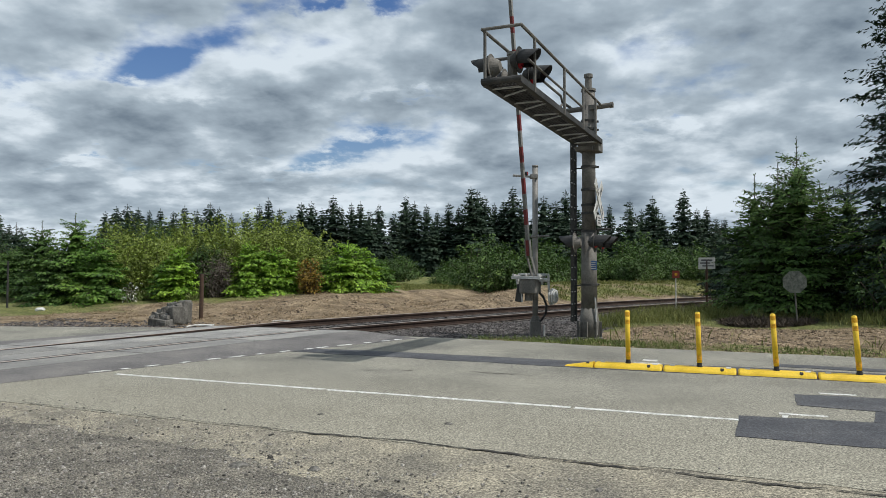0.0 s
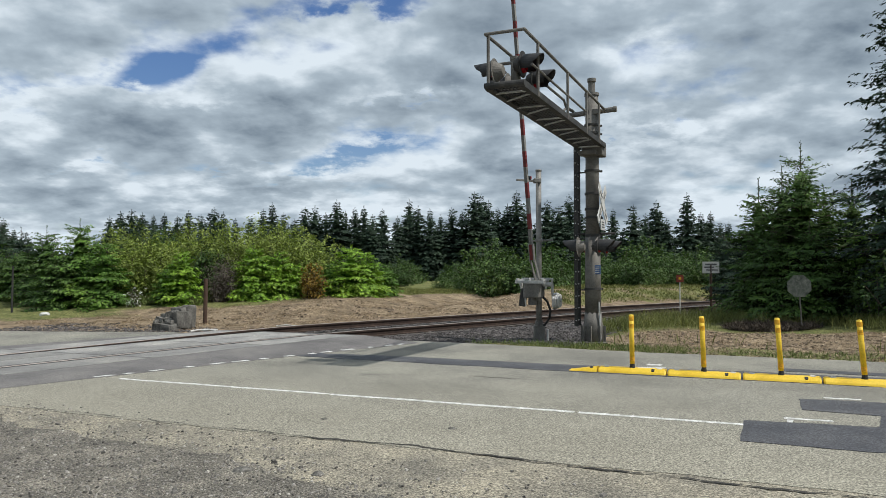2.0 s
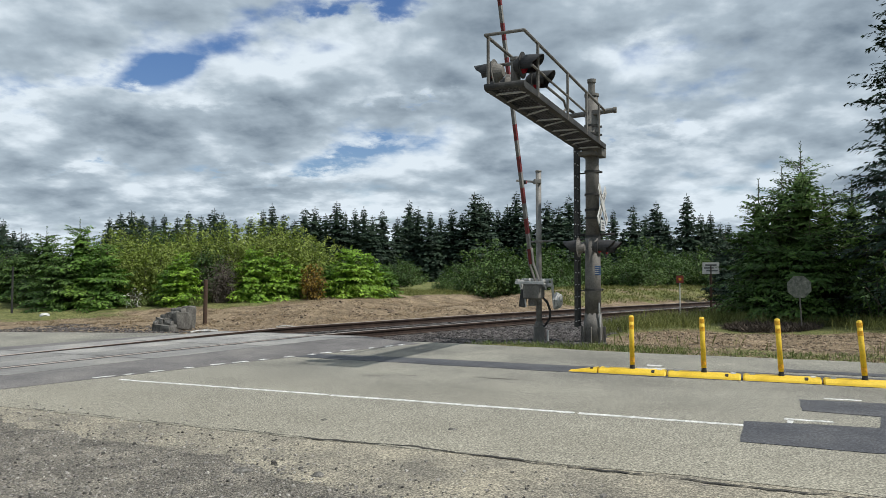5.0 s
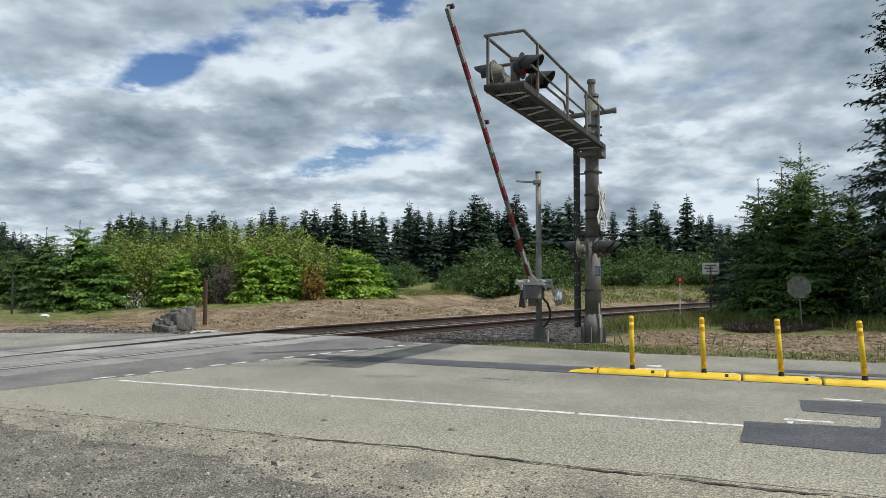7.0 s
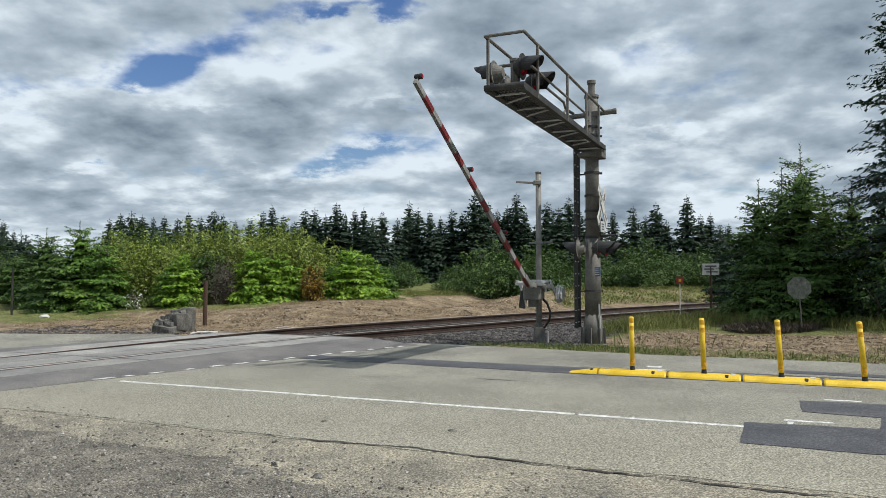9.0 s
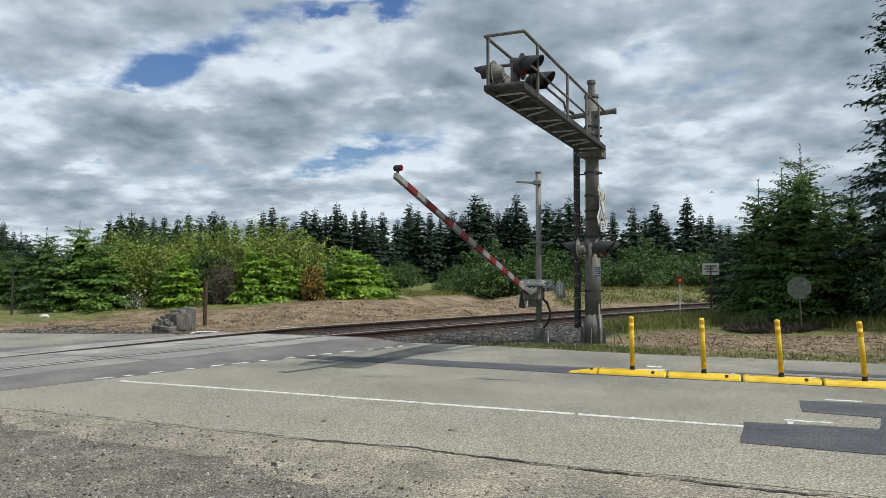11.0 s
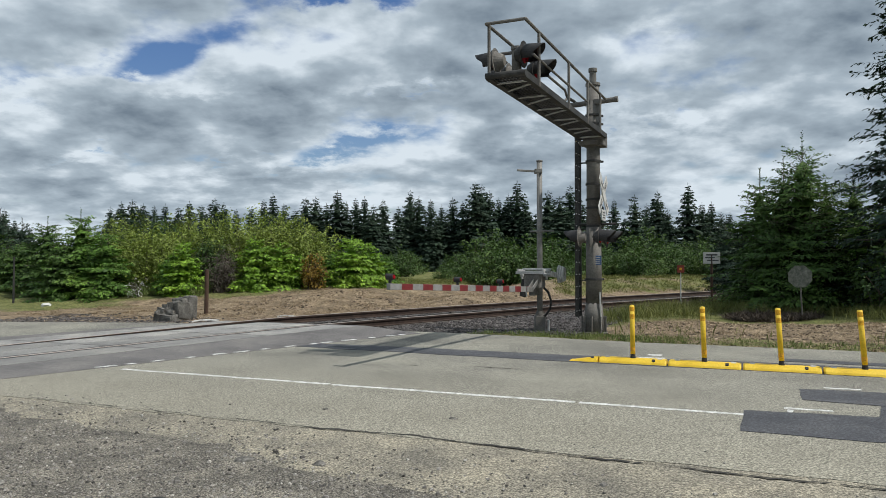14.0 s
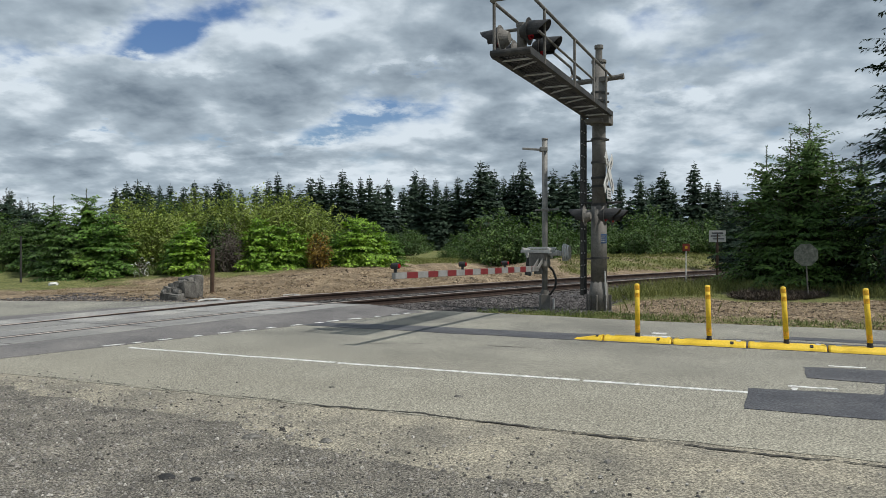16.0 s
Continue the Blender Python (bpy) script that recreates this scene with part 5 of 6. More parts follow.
WOOD_EAST = [(-0.062, 0.078), (-0.046, 0.101), (-0.034, 0.092), (-0.018, 0.088), (-0.003, 0.08), (0.012, 0.09), (0.026, 0.085), (0.043, 0.112), (0.052, 0.108), (0.062, 0.1), (0.075, 0.09), (0.088, 0.095), (0.1, 0.113), (0.112, 0.09), (0.128, 0.07),
           (0.142, 0.1), (0.158, 0.092), (0.172, 0.108), (0.186, 0.09), (0.2, 0.075), (0.215, 0.082), (0.232, 0.088), (0.245, 0.06), (0.26, 0.094), (0.276, 0.082), (0.291, 0.1), (0.305, 0.075), (0.333, 0.11), (0.352, 0.083), (0.365, 0.085), (0.378, 0.07), (0.39, 0.07), (0.41, 0.06)]
for i, (b, h) in enumerate(WOOD_WEST + WOOD_EAST):
    for back in ((0, 1) if i % 3 == 0 else (0,)):
        d = rnd.uniform(92, 118) + 26 * back
        bb = b + (rnd.uniform(-0.012, 0.012) if back else 0)
        hh = h * (1 if not back else rnd.uniform(0.72, 0.93))
        x = bb * d
        g = ground_z(x, d) - 0.2
        top = 1.6 + hh * d - g
        k = top / 18
        f = FIRS[(i * 2 + back + i // 5) % 5]
        wide = k * rnd.uniform(1.25, 1.75)
        copy_thing(f, Matrix.Translation((x, d, g)) @ Matrix.Rotation(rnd.uniform(0, 6.28), 4, "Z") @ Matrix.Diagonal((wide, wide, k, 1)))
for i, f in enumerate(FIRS):
    f.matrix_basis = Matrix.Translation((-75 - 9 * i, 120 + 6 * i, ground_z(-75 - 9 * i, 120 + 6 * i) - 0.2)) @ Matrix.Diagonal((0.8, 0.8, 0.62, 1))

# ---- bushes of the middle distance ----
BUSH_DARK = [bush("dense green shrub at the edge of the wood", M["leaf_dark"], 4.4, 2.9, 60 + i, stems=58, twigs=9, blades=9, size=0.15, upright=0.3, wide=0.7) for i in range(3)]
spots = []
rnd = random.Random(8)
for i in range(30):
    b = -0.62 + 1.06 * (i + rnd.uniform(-0.4, 0.4)) / 29
    d = rnd.uniform(60, 84)
    spots.append((b * d, d, rnd.uniform(0.5, 1.1)))
for b, d, k in ((0.0, 50, 0.4), (0.045, 45, 0.7), (0.078, 43, 0.95), (0.112, 43, 1.1), (0.15, 45, 0.8), (0.19, 47, 0.55), (0.225, 48, 0.75), (0.268, 46, 0.8), (0.295, 50, 0.9), (0.315, 51, 0.8), (0.335, 54, 0.9), (0.36, 52, 1.0), (0.39, 48, 1.1), (0.27, 55, 1.3), (0.2, 52, 1.3), (0.13, 52, 1.4), (0.06, 52, 1.3)):
    spots.append((b * d, d, k))
for i, (x, y, k) in enumerate(spots):
    copy_thing(BUSH_DARK[i % 3], Matrix.Translation((x, y, ground_z(x, y) - 0.1)) @ Matrix.Rotation(rnd.uniform(0, 6.28), 4, "Z") @ Matrix.Diagonal((k * 1.05, k * 1.05, k, 1)))
for i, f in enumerate(BUSH_DARK):
    f.matrix_basis = Matrix.Translation((-44 - 4 * i, 62, ground_z(-44 - 4 * i, 62) - 0.1))

# ---- bright bushes beyond the road ----


def place(ob, x, y, turn=0.0, k=1.0, kz=None, sink=0.1):
    ob.matrix_basis = Matrix.Translation((x, y, ground_z(x, y) - sink)) @ Matrix.Rotation(turn, 4, "Z") @ Matrix.Diagonal((k, k, k if kz is None else kz, 1))
    return ob


LABELS = {"leaf_mid": "fresh green young hemlock with layered boughs beside the road", "leaf": "bright green young hemlock with layered boughs on the dry bank", "leaf_olive": "olive green leafy shrub behind the bank",
          "leaf_dark": "dark green shrub behind the dry bank", "hemlock": "deep green young conifer behind the bank"}
YOUNG = [  # bearing, distance, top, radius, material
    (-0.495, 32.0, 3.95, 2.0, "leaf_mid"), (-0.540, 33.5, 3.6, 1.7, "hemlock"), (-0.462, 31.0, 2.9, 1.5, "leaf_mid"), (-0.520, 31.3, 2.5, 1.5, "hemlock"), (-0.355, 30.6, 2.35, 1.15, "leaf"), (-0.372, 31.6, 1.7, 1.0, "leaf_mid"),
    (-0.258, 32.0, 2.4, 1.35, "leaf"), (-0.224, 32.4, 2.2, 1.25, "leaf"), (-0.195, 33.2, 1.7, 0.8, "leaf"), (-0.125, 34.0, 2.6, 1.75, "leaf"), (-0.103, 34.8, 2.2, 1.25, "leaf"), (-0.080, 36.2, 1.75, 0.95, "leaf_mid"), (-0.152, 35.0, 1.8, 0.9, "leaf_mid"), (-0.575, 35.0, 2.4, 1.2, "hemlock")]
for i, (b, d, h, r, m) in enumerate(YOUNG):
    o = conifer(LABELS[m], M[m], h, r, 100 + i, levels=int(6 + 3.8 * h), per=12, twigs=18, blades=5, blade=0.14, bare=0.03, droop=0.12, shape=0.6, gaps=0.12, rag=0.3, spread=0.45, name="young_conifer", leader=0.13 if h > 3 else 0.05, wide=0.5)
    place(o, b * d, d, i * 1.3)
SHRUBS = [  # bearing, distance, width, height, material
    (-0.425, 34.5, 4.4, 3.2, "leaf_olive"), (-0.395, 33.2, 2.6, 2.3, "leaf_olive"), (-0.345, 36.0, 4.6, 3.3, "leaf_olive"), (-0.295, 35.0, 4.4, 3.2, "leaf_olive"), (-0.250, 36.5, 4.2, 3.4, "leaf_olive"), (-0.215, 35.5, 4.2, 3.3, "leaf_olive"),
    (-0.178, 36.5, 3.4, 2.9, "leaf_olive"), (-0.32, 33.5, 2.2, 2.2, "leaf_dark"), (-0.165, 38.0, 2.6, 2.3, "leaf_dark"), (-0.395, 38.5, 4.6, 3.3, "leaf_dark"), (-0.445, 32.5, 2.0, 2.0, "leaf_olive"), (-0.60, 37.0, 3.2, 2.2, "leaf_dark"), (-0.57, 36.0, 2.6, 1.9, "leaf_dark")]
for i, (b, d, w, h, m) in enumerate(SHRUBS):
    o = bush(LABELS[m], M[m], w * 1.12, h * 1.12, 140 + i, stems=int(30 * w), twigs=10, blades=10, size=0.125, upright=0.55)
    place(o, b * d, d)
o = bush("small bush with orange dying leaves", M["leaf_orange"], 1.3, 1.7, 177, stems=34, twigs=8, blades=7, size=0.12)
place(o, -0.176 * 32.2, 32.2)
o = bush("leafless grey-brown twiggy shrub", M["twig"], 1.7, 2.1, 178, stems=40, twigs=9, blades=8, size=0.2, wide=0.12)
place(o, -0.298 * 32.0, 31.6)
o = bush("small shrub with white blossom", M["blossom"], 1.1, 1.2, 179, stems=14, twigs=4, blades=3, size=0.09)
place(o, -0.42 * 30.8, 30.8)

# ---- trees by the verge ----
BIG = [(0.489, 25.5, 6.35, 2.7, "hemlock"), (0.431, 26.6, 5.2, 1.9, "hemlock"), (0.463, 27, 5.75, 2.1, "hemlock"), (0.520, 26.5, 4.9, 2.2, "hemlock"), (0.558, 26, 5.1, 1.7, "hemlock"), (0.450, 25.2, 3.7, 1.7, "hemlock"), (0.50, 24.3, 3.6, 1.9, "hemlock"), (0.412, 31, 4.0, 1.3, "conifer"),
       (0.672, 22, 13.0, 3.1, "conifer"), (0.595, 24, 4.2, 1.7, "leaf_mid"), (0.385, 40, 4.4, 1.5, "conifer"), (-0.605, 44, 4.6, 2.2, "conifer"), (-0.575, 48, 4.2, 2.0, "conifer"), (-0.63, 42, 4.0, 2.0, "hemlock")]
for i, (b, d, h, r, m) in enumerate(BIG):
    t = conifer("young green hemlock with drooping feathery boughs" if m != "conifer" else "tall dark green conifer beside the track", M[m], h, r, 300 + i, levels=int(6 + h * (3.6 if h < 10 else 4.2)), per=10 if h < 10 else 15, twigs=16, blades=5, blade=0.155 if h < 10 else 0.18, bare=0.03, droop=0.08,
                shape=0.62, gaps=0.12, rag=0.36, spread=0.42, leader=0.12, wide=0.42)
    place(t, b * d, d, rnd.uniform(0, 6))
for i, (b, d, w, h) in enumerate(((0.46, 27.5, 2.4, 1.4), (0.50, 27, 2.8, 1.5), (0.545, 25, 2.6, 1.6), (0.59, 23.5, 2.6, 2.0), (0.64, 20.5, 2.8, 3.0))):
    o = bush("dark shaded thicket under the conifers", M["leaf_dark"], w, h, 400 + i, stems=40, twigs=8, blades=9, size=0.15)
    place(o, b * d, d)

# ---- signs, posts and rubble ----


def sign(name, label, category, x, y, z, plate, mats, post_r, post_mat, lean=0.0, turn=0.0, marks=()):
    g = ground_z(x, y)
    root = thing(name, label, category, Matrix.Translation((x, y, g)) @ Matrix.Rotation(turn, 4, "Z") @ Matrix.Rotation(lean, 4, "Y"))
    bm = B()
    rod(bm, (0, 0.03, -0.2), (0, 0.03, z - g + 0.1), post_r, n=10)
    part("post", bm, M[post_mat], root)
    bm = B()
    n = len(plate)
    vs = [bm.verts.new((a, -0.012, z - g + b)) for a, b in plate] + [bm.verts.new((a, 0.0, z - g + b)) for a, b in plate]
    bm.faces.new(vs[:n]), bm.faces.new(vs[n:][::-1])
    for i in range(n):
        bm.faces.new((vs[i], vs[n + i], vs[n + (i + 1) % n], vs[(i + 1) % n]))
    bmesh.ops.recalc_face_normals(bm, faces=bm.faces)
    p = part("plate", bm, M[mats], root)
    for a, b, w, h, mm in marks:
        bm = B()
        box(bm, (w, 0.004, h), (a, -0.015, z - g + b))
        part("mark", bm, M[mm], p)
    return root


def rect(w, h):
    return [(-w / 2, -h / 2), (w / 2, -h / 2), (w / 2, h / 2), (-w / 2, h / 2)]


octagon = [(0.345 * math.cos(radians(22.5 + 45 * i)), 0.345 * math.sin(radians(22.5 + 45 * i))) for i in range(8)]
sign("stop_sign", "octagonal sign back in weathered, shade-darkened grey on a leaning post", "road sign", 0.4877 * 21.5, 21.5, 1.22, octagon, "sign_back", 0.022, "dull", -0.05, -0.3)
sign("notice_sign", "white notice board with unreadable dark lines beside the track", "sign", 0.3646 * 28.5, 28.5, 1.82, rect(0.62, 0.45), "white", 0.05, "old_wood", 0, -0.2,
     ((0, 0.12, 0.42, 0.06, "sign_text"), (-0.07, 0.01, 0.36, 0.05, "sign_text"), (0.04, -0.1, 0.42, 0.045, "sign_text")))
sign("marker_sign", "small red-brown square marker on a thin pale post by the track", "track marker", 0.3223 * 30, 30, 1.38, rect(0.28, 0.30), "red", 0.022, "white", 0, -0.2, ((0, 0.0, 0.1, 0.1, "amber"),))


def wooden_post(x, y, h, r, label, mat="old_wood"):
    root = thing("wooden_post" if mat == "old_wood" else "metal_post", label, "post", Matrix.Translation((x, y, ground_z(x, y))))
    bm = B()
    rod(bm, (0, 0, -0.3), (0.02, 0, h), r, r * 0.85, 9)
    for v in bm.verts:
        v.co.x += 0.012 * noise.noise(v.co * 3)
    part("shaft", bm, M[mat], root)
    bm = B()
    rod(bm, (0.02, 0, h - 0.02), (0.022, 0, h + 0.012), r * 0.8, r * 0.6, 9)
    part("top", bm, M["tie"] if mat == "old_wood" else M[mat], root)


wooden_post(-0.3235 * 24.5, 24.5, 1.52, 0.075, "dark weathered wooden post in the dry grass")
wooden_post(-0.586 * 30, 30, 1.9, 0.045, "thin dark metal post in the grass", "dark_steel")


def rubble():
    """A low broken retaining wall of rough stones."""
    x, y = -8.0, 21.3
    root = thing("stone_wall", "low broken grey rubble stone wall beside the crossing", "stone wall", Matrix.Translation((x, y, ground_z(x, y) - 0.02)) @ Matrix.Rotation(radians(-12), 4, "Z") @ Matrix.Diagonal((0.7, 0.8, 1.0, 1)))
    r = random.Random(4)
    rows = [(0.0, 0.0, 0.10, 1.05, 0.55, 0.26), (0.06, 0.25, 0.30, 0.42, 0.5, 0.2), (-0.30, 0.2, 0.30, 0.36, 0.5, 0.16), (0.14, 0.3, 0.47, 0.5, 0.45, 0.17), (-0.20, 0.3, 0.42, 0.3, 0.4, 0.13), (0.30, 0.55, 0.58, 0.52, 0.5, 0.16),
            (0.46, 0.35, 0.30, 0.32, 0.8, 0.5), (0.05, 0.6, 0.60, 0.34, 0.36, 0.14), (-0.42, 0.0, 0.26, 0.2, 0.3, 0.12), (0.2, -0.05, 0.27, 0.36, 0.24, 0.1), (0.5, 0.75, 0.4, 0.4, 0.5, 0.66), (0.1, 0.8, 0.3, 0.7, 0.5, 0.5)]
    for a, b, c, w, d, h in rows:
        bm = B()
        box(bm, (w, d, h), (0, 0, 0), None, min(w, d, h) * 0.18)
        for v in bm.verts:
            v.co += Vector((r.uniform(-1, 1), r.uniform(-1, 1), r.uniform(-1, 1))) * 0.022
        part("stone", bm, M["rock"], root, m=pose(a, b, c, r.uniform(-6, 6), r.uniform(-8, 8), r.uniform(-15, 15)))


rubble()
rnd = random.Random(12)
for i, (x, y, L, a) in enumerate(((-6.75, 20.9, 0.7, 0.3), (-6.6, 20.75, 0.5, -0.4), (-6.85, 20.7, 0.55, 0.9), (-4.9, 22.9, 0.6, -0.2))):
    bm = B()
    path_rod(bm, [(-L / 2, 0, 0.02), (0, 0.04, 0.05), (L / 2, 0, 0.03)], 0.022, 6)
    o = tagged(new("stick", mesh_of("stick", bm, M["white"])), "pale bare stick lying on the ground", "stick")
    o.matrix_basis = Matrix.Translation((x, y, ground_z(x, y) + 0.01)) @ Matrix.Rotation(a, 4, "Z")
bm = B()
bmesh.ops.create_icosphere(bm, subdivisions=2, radius=0.16)
for v in bm.verts:
    v.co = Vector((v.co.x * 1.3, v.co.y, v.co.z * 0.55)) + Vector((1, 1, 1)) * 0.05 * noise.noise(v.co * 9)
o = tagged(new("litter_bag", mesh_of("litter_bag", bm, M["white"])), "crumpled white plastic litter on the dirt", "litter")
o.matrix_basis = Matrix.Translation((-0.541 * 28.5, 28.5, ground_z(-0.541 * 28.5, 28.5) + 0.06))

# ---- loose cover: ballast, gravel, grass ----
rs = np.random.RandomState(5)


def scatter(k, x0, x1, y0, y1, keep):
    out = []
    for x, y in zip(rs.uniform(x0, x1, k), rs.uniform(y0, y1, k)):
        if keep(x, y):
            out.append((x, y, ground_z(x, y)))
    return out


def nn(x, y):
    return x * N_.x + y * N_.y


def ss(x, y):
    return x * U_.x + y * U_.y


def road_edge(x, y):
    s = ss(x, y)
    return 15.32 if s > -2 else 15.32 + 0.125 * (-2 - s) if s > -5.5 else 15.75 if s > -7.5 else 15.4 if s > -14 else 15.8


def ballast_ok(x, y):
    q = track_side(x, y)
    return nn(x, y) > road_edge(x, y) + 0.1 and (-7.0 if ss(x, y) < -3.5 else -3.0) < q < 2.4 and not (q < -2.6 and nn(x, y) < 16.45 and ss(x, y) > -5.8)


def track_bed():
    """The packed stone under the loose ballast, laid over the ground cell by cell."""
    verts, faces, seen = [], [], {}
    c = 0.3

    def corner(i, j):
        if (i, j) not in seen:
            seen[i, j] = len(verts)
            verts.append((i * c, j * c, max(ground_z(i * c, j * c), -0.30) + 0.005))
        return seen[i, j]
    for i in range(-30, 100):
        for j in range(48, 165):
            if ballast_ok((i + 0.5) * c, (j + 0.5) * c):
                faces.append((corner(i, j), corner(i + 1, j), corner(i + 1, j + 1), corner(i, j + 1)))
    tagged(new("ground_bed", pydata("ground_bed", verts, faces, M["bed"], True)), "packed dark crushed stone bed under the track", "track bed", kind="structure")


track_bed()
sp = [(x, y, max(z, -0.26) + 0.02) for x, y, z in scatter(52000, -9, 26, 15, 46, ballast_ok) + scatter(14000, -2, 4.5, 15.5, 22, ballast_ok)]
scatter_stones("ballast", sp, M["ballast"], "dark grey crushed stone railway ballast", "ballast", 1, 0.024, 0.06)


def gravel_edge(s):
    pts = [(-70, 5.6), (-8, 5.5), (-5, 5.35), (-3.2, 5.0), (-1, 4.5), (2.5, 4.05), (8, 3.6), (70, 3.2)]
    for (a, b), (c, d) in zip(pts, pts[1:]):
        if s <= c:
            return b + (d - b) * (s - a) / (c - a)
    return 3.2


def lot(x, y):
    d = gravel_edge(ss(x, y)) - nn(x, y)
    return d > 0.55 * rs.normal() and y > 2.2


sp = [(x, y, 0.003) for x, y, z in scatter(50000, -7.5, 4, 2.5, 9.5, lot)]
scatter_stones("loose_gravel", sp, M["stones"], "loose grey gravel stones on the roadside lot", "gravel", 2, 0.005, 0.019)
sp = [(x, y, 0.006) for x, y, z in scatter(3200, -7.5, 4, 2.5, 9.5, lot)]
scatter_stones("loose_gravel", sp, M["stones"], "larger pale and dark pebbles on the gravel lot", "gravel", 9, 0.009, 0.028)
sp = [(x, y, -0.004 if nn(x, y) < 6.1 else 0.002) for x, y, z in scatter(5200, -8, 7, 4.0, 12, lambda x, y: nn(x, y) < 9 and rs.rand() < max(0.05, 1 - (nn(x, y) - 4) / 3))]
scatter_stones("road_grit", sp, M["stones"], "scattered small stones and grit on the asphalt edge", "grit", 3, 0.004, 0.016)
sp = [(x, y, ground_z(x, y)) for x, y, z in scatter(16000, -16.5, -6.6, 17.5, 27, lambda x, y: track_side(x, y) > 2.5 and 14.1 + 0.45 * (ss(x, y) + 19.2) < nn(x, y) < 17.4 + rs.normal() * 0.4 and -20.5 < ss(x, y) < -13.9)]
scatter_stones("stone_heap", sp, M["ballast"], "spread of grey crushed stone beside the road", "gravel", 4, 0.02, 0.07)

for i, (x, y, r) in enumerate(((-1.93, 4.98, 0.05), (-1.72, 4.93, 0.035), (-1.0, 5.9, 0.045), (-1.5, 5.0, 0.03), (-1.62, 6.0, 0.06), (-4.0, 6.2, 0.05), (0.1, 7.6, 0.035), (-1.3, 8.1, 0.03))):
    bm = B()
    bmesh.ops.create_icosphere(bm, subdivisions=2, radius=r)
    for v in bm.verts:
        v.co = Vector((v.co.x * 1.3, v.co.y * 0.9, v.co.z * 0.6)) * (1 + 0.5 * noise.noise(v.co / r + Vector((i, 0, 0))))
    o = tagged(new("stone", mesh_of("stone", bm, M["black"] if i < 2 else M["rock"])), "dark clod lying on the gravel" if i < 2 else "small pale stone on the ground", "stone")
    o.matrix_basis = Matrix.Translation((x, y, 0.0))


def bank(x, y):
    return track_side(x, y) > 2.7 and nn(x, y) > road_edge(x, y) + 0.6


tufts("dry_grass", scatter(16000, -14, 12, 19, 36, lambda x, y: bank(x, y) and noise.noise(Vector((x * 0.8, y * 0.8, 7))) > -0.2 + 0.3 * rs.rand() and green_at(x, y) < 0.5 and track_side(x, y) < 14), M["straw"], "dry straw-coloured grass on the bank", "grass", 1, 0.04, 0.13, 5, 1.1, 0.016)
sp = scatter(30000, -14, 12, 18, 34, lambda x, y: bank(x, y) and track_side(x, y) < 9 and green_at(x, y) < 0.6 and noise.noise(Vector((x * 0.6, y * 0.6, 2))) < 0.25 * rs.rand())
scatter_stones("earth_clods", sp, M["clod"], "dry brown earth clods and straw litter on the bank", "earth", 6, 0.015, 0.075)
sp = scatter(11000, 3.2, 13, 9.5, 24, lambda x, y: 15.6 < nn(x, y) < 22.4 and track_side(x, y) < -5.4 and -3.0 < ss(x, y) < 4.6)
scatter_stones("earth_clods", sp, M["clod"], "brown earth clods on the bare clearing by the road", "earth", 7, 0.015, 0.075)
tufts("bank_grass", scatter(15000, -3, 26, 25, 50, lambda x, y: bank(x, y) and green_at(x, y) > 0.35), M["grass_dark"], "rough green grass on the far bank", "grass", 2, 0.08, 0.28, 5, 0.6, 0.03)
tufts("meadow_grass", scatter(7000, -26, -10, 25, 36, lambda x, y: nn(x, y) > 23.6 and ss(x, y) < -13), M["grass"], "tall green grass below the bushes", "grass", 3, 0.2, 0.6, 5, 0.5, 0.04)


def verge(x, y):
    return road_edge(x, y) < nn(x, y) < (16.6 if ss(x, y) < -3.4 else 16.9) and track_side(x, y) < -2.4 and ss(x, y) > -6.0


tufts("verge_grass", scatter(13000, -1, 16, 8, 19, lambda x, y: verge(x, y) and rs.rand() < (1 if ss(x, y) < -1.2 else 0.35)), M["grass"], "short green and yellow verge grass at the road edge", "grass", 4, 0.06, 0.2, 6, 0.6, 0.012)
tufts("straw_clearing", scatter(2600, 3.0, 15, 9, 25, lambda x, y: 15.4 < nn(x, y) < 22.6 and track_side(x, y) < -5 and ss(x, y) > -3.2 and green_at(x, y) < 0.75), M["straw"], "flattened dry straw on the clearing by the road", "grass", 5, 0.05, 0.16, 5, 1.6, 0.014)
tufts("tall_grass", scatter(16000, 4, 26, 12, 33, lambda x, y: track_side(x, y) < -2.8 and nn(x, y) > 17.2 and ss(x, y) > -4 and green_at(x, y) > 0.5 and ((x - 9.8) / 2.0) ** 2 + ((y - 21.6) / 1.7) ** 2 > 1), M["grass_dark"], "tall dark green grass and weeds beside the track", "grass", 6, 0.2, 0.6, 6, 0.45, 0.015)
tufts("tall_grass", scatter(5000, 8.5, 18, 9, 20, lambda x, y: nn(x, y) > 15.8 and ss(x, y) > 3.6), M["grass_dark"], "tall dark green weeds at the edge of the clearing", "grass", 7, 0.25, 0.7, 6, 0.4, 0.015)
tufts("dead_brush", scatter(5200, 7.5, 12.5, 20, 24, lambda x, y: ((x - 9.8) / 1.35) ** 2 + ((y - 22.0) / 0.9) ** 2 < 1), M["brush"], "heap of dead dark brown brushwood", "brush pile", 8, 0.1, 0.36, 7, 1.3, 0.02)


# ---- bird ----


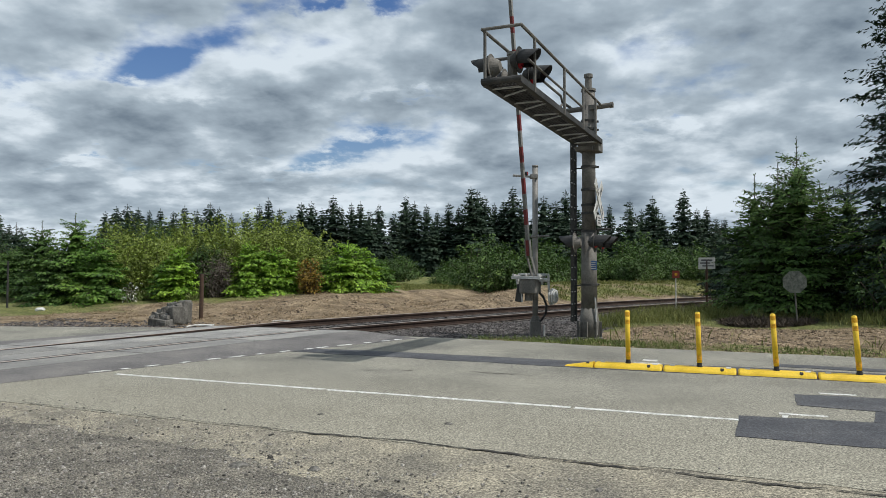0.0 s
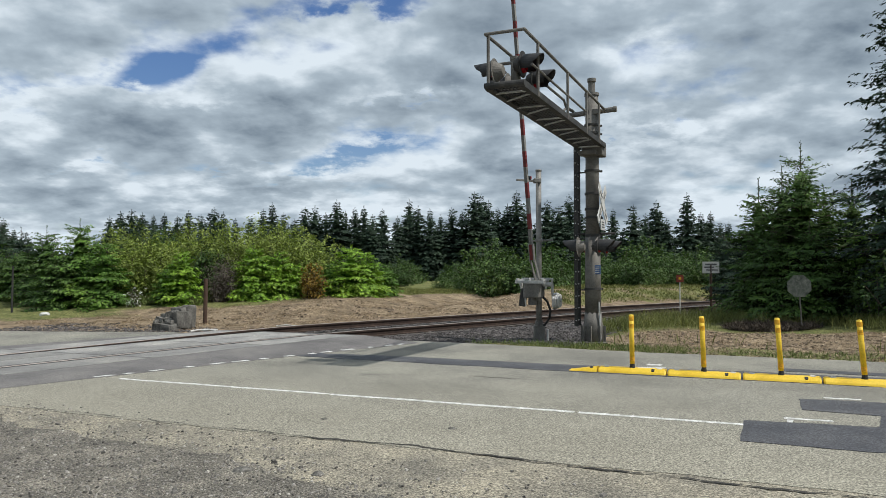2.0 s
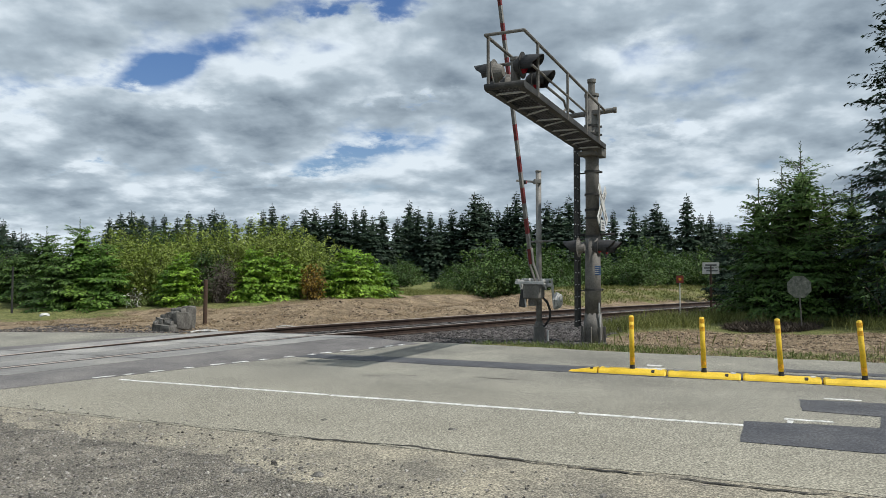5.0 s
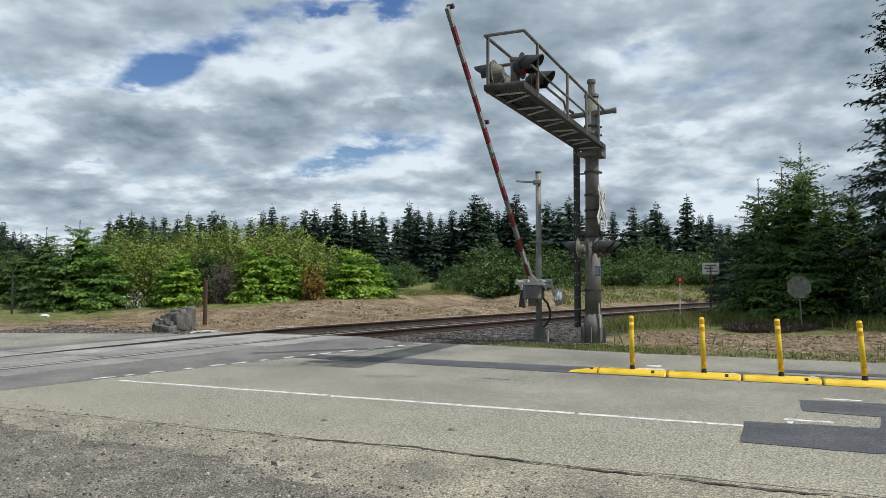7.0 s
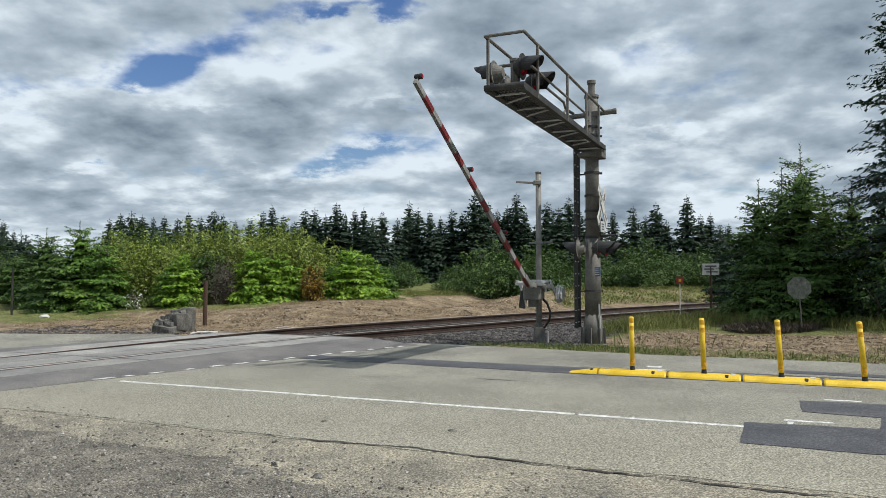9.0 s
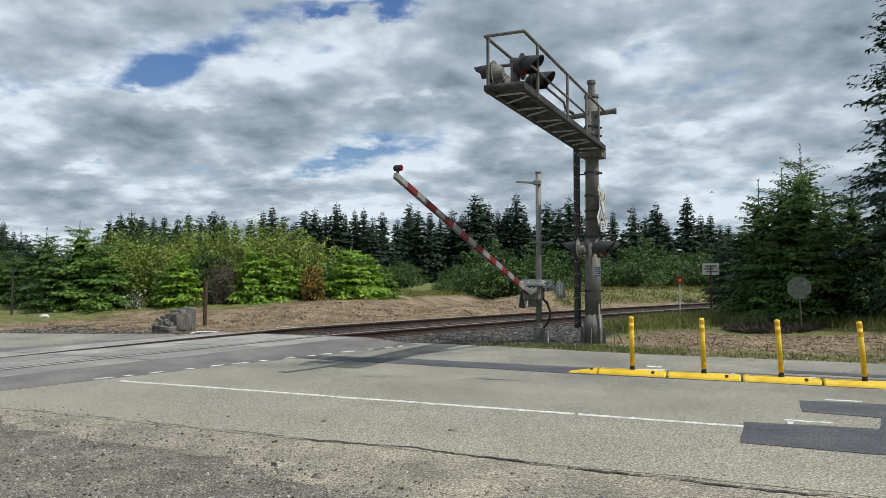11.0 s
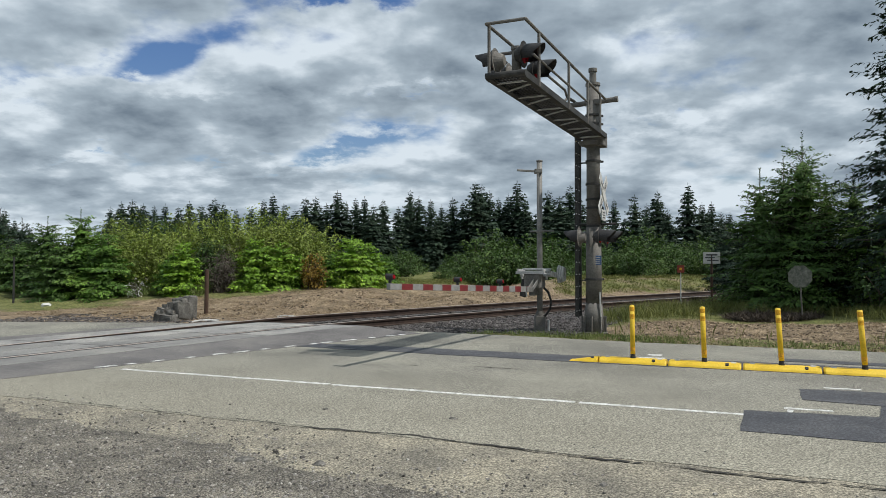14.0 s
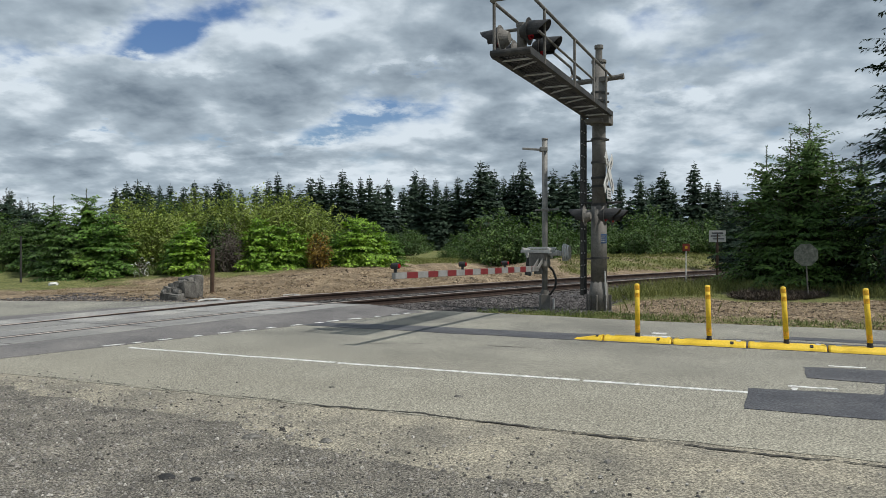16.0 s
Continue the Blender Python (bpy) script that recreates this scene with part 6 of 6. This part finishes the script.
def bird():
    """A small black bird; x points ahead, wings hinge on its back."""
    root = thing("bird", "small black bird flying over to the signal mast", "bird")
    bm = B()
    bmesh.ops.create_uvsphere(bm, u_segments=14, v_segments=10, radius=0.06, matrix=Matrix.Diagonal((2.2, 0.9, 0.85, 1)))
    bmesh.ops.create_uvsphere(bm, u_segments=10, v_segments=8, radius=0.042, matrix=Matrix.Translation((0.14, 0, 0.025)))
    part("body", bm, M["feather"], root, "", True)
    part("beak", rod(B(), (0.175, 0, 0.022), (0.225, 0, 0.016), 0.012, 0.002, 6), M["feather"], root)
    bm = B()
    box(bm, (0.14, 0.07, 0.012), (-0.18, 0, 0.0), Matrix.Rotation(0.1, 3, "Y"), 0.004)
    part("tail", bm, M["feather"], root)
    wings = []
    for w in (-1, 1):
        bm = B()
        outline = [(0.07, 0.02), (0.09, 0.16), (0.02, 0.34), (-0.06, 0.30), (-0.08, 0.14), (-0.06, 0.02)]
        top = [bm.verts.new((a, b * w, 0.006)) for a, b in outline]
        low = [bm.verts.new((a, b * w, -0.006)) for a, b in outline]
        bm.faces.new(top), bm.faces.new(low[::-1])
        for k in range(6):
            bm.faces.new((top[k], low[k], low[(k + 1) % 6], top[(k + 1) % 6]))
        bmesh.ops.recalc_face_normals(bm, faces=bm.faces)
        wings.append(part("wing", bm, M["feather"], root, m=pose(0, 0, 0.035)))
    return root, wings


the_bird, bird_wings = bird()
the_bird.scale = (0.66, 0.66, 0.66)


# ---- ending ----


def motions():
    def lay(phi):
        """Arm pose: phi degrees down from upright."""
        p = radians(phi)
        x = AOUT * math.sin(p) + Vector((0, 0, math.cos(p)))
        y = -ASIDE * -1
        z = x.cross(y)
        m = Matrix((x, y, z)).transposed().to_4x4()
        m.translation = PIVOT
        return m
    walk(arm, [(t, lay(a)) for t, a in ((0, 12), (4.1, 12), (4.6, 14.5), (5.3, 24), (6.3, 36.6), (6.8, 40.6), (7.4, 45.5), (8.0, 50.3), (8.6, 55), (9.2, 60), (10.2, 67.5), (11.3, 74.2), (11.7, 76.3), (12.1, 78.2), (12.5, 80.1), (12.9, 82.1),
                                     (13.3, 84.6), (13.7, 86.6), (14.1, 88.2), (14.5, 89.1), (15, 89.1), (16, 89.1))])
    # the bird sits behind the trees, comes over and settles on the mast's bracket
    flight = ((0, 17.5, 42, 2.4), (9.6, 17.5, 42, 2.4), (10.6, 17.4, 45, 4.2), (11.3, 16.4, 46, 7.8), (11.7, 15.9, 43.5, 7.4), (12.0, 14.4, 40, 6.75), (12.2, 12.8, 36.5, 6.4), (12.4, 10.9, 32.5, 6.15), (12.6, 9.0, 28.5, 5.8), (12.8, 7.2, 25, 5.45),
              (13.0, 5.55, 21.6, 5.1), (13.2, 4.28, 18.8, 4.72), (13.35, 3.86, 18.05, 4.74), (13.5, 3.66, 17.76, 4.70), (16, 3.66, 17.76, 4.70))
    rows = []
    for i, (t, x, y, z) in enumerate(flight):
        head = 215 if t < 10 else 232 if t < 13.3 else 200
        rows.append((t, pose(x, y, z, 0, -6 if t < 13.1 else -25, head)))
    walk(the_bird, rows)
    for w, side in zip(bird_wings, (-1, 1)):
        beat = [(0, -70), (10.0, -70)]
        t, k = 10.2, 0
        while t < 13.3:
            beat.append((round(t, 2), 42 if k % 2 else -28))
            t += 0.1
            k += 1
        beat += [(13.5, -70), (16, -70)]
        walk(w, [(t, pose(0, 0, 0.035, a * side)) for t, a in beat])


motions()
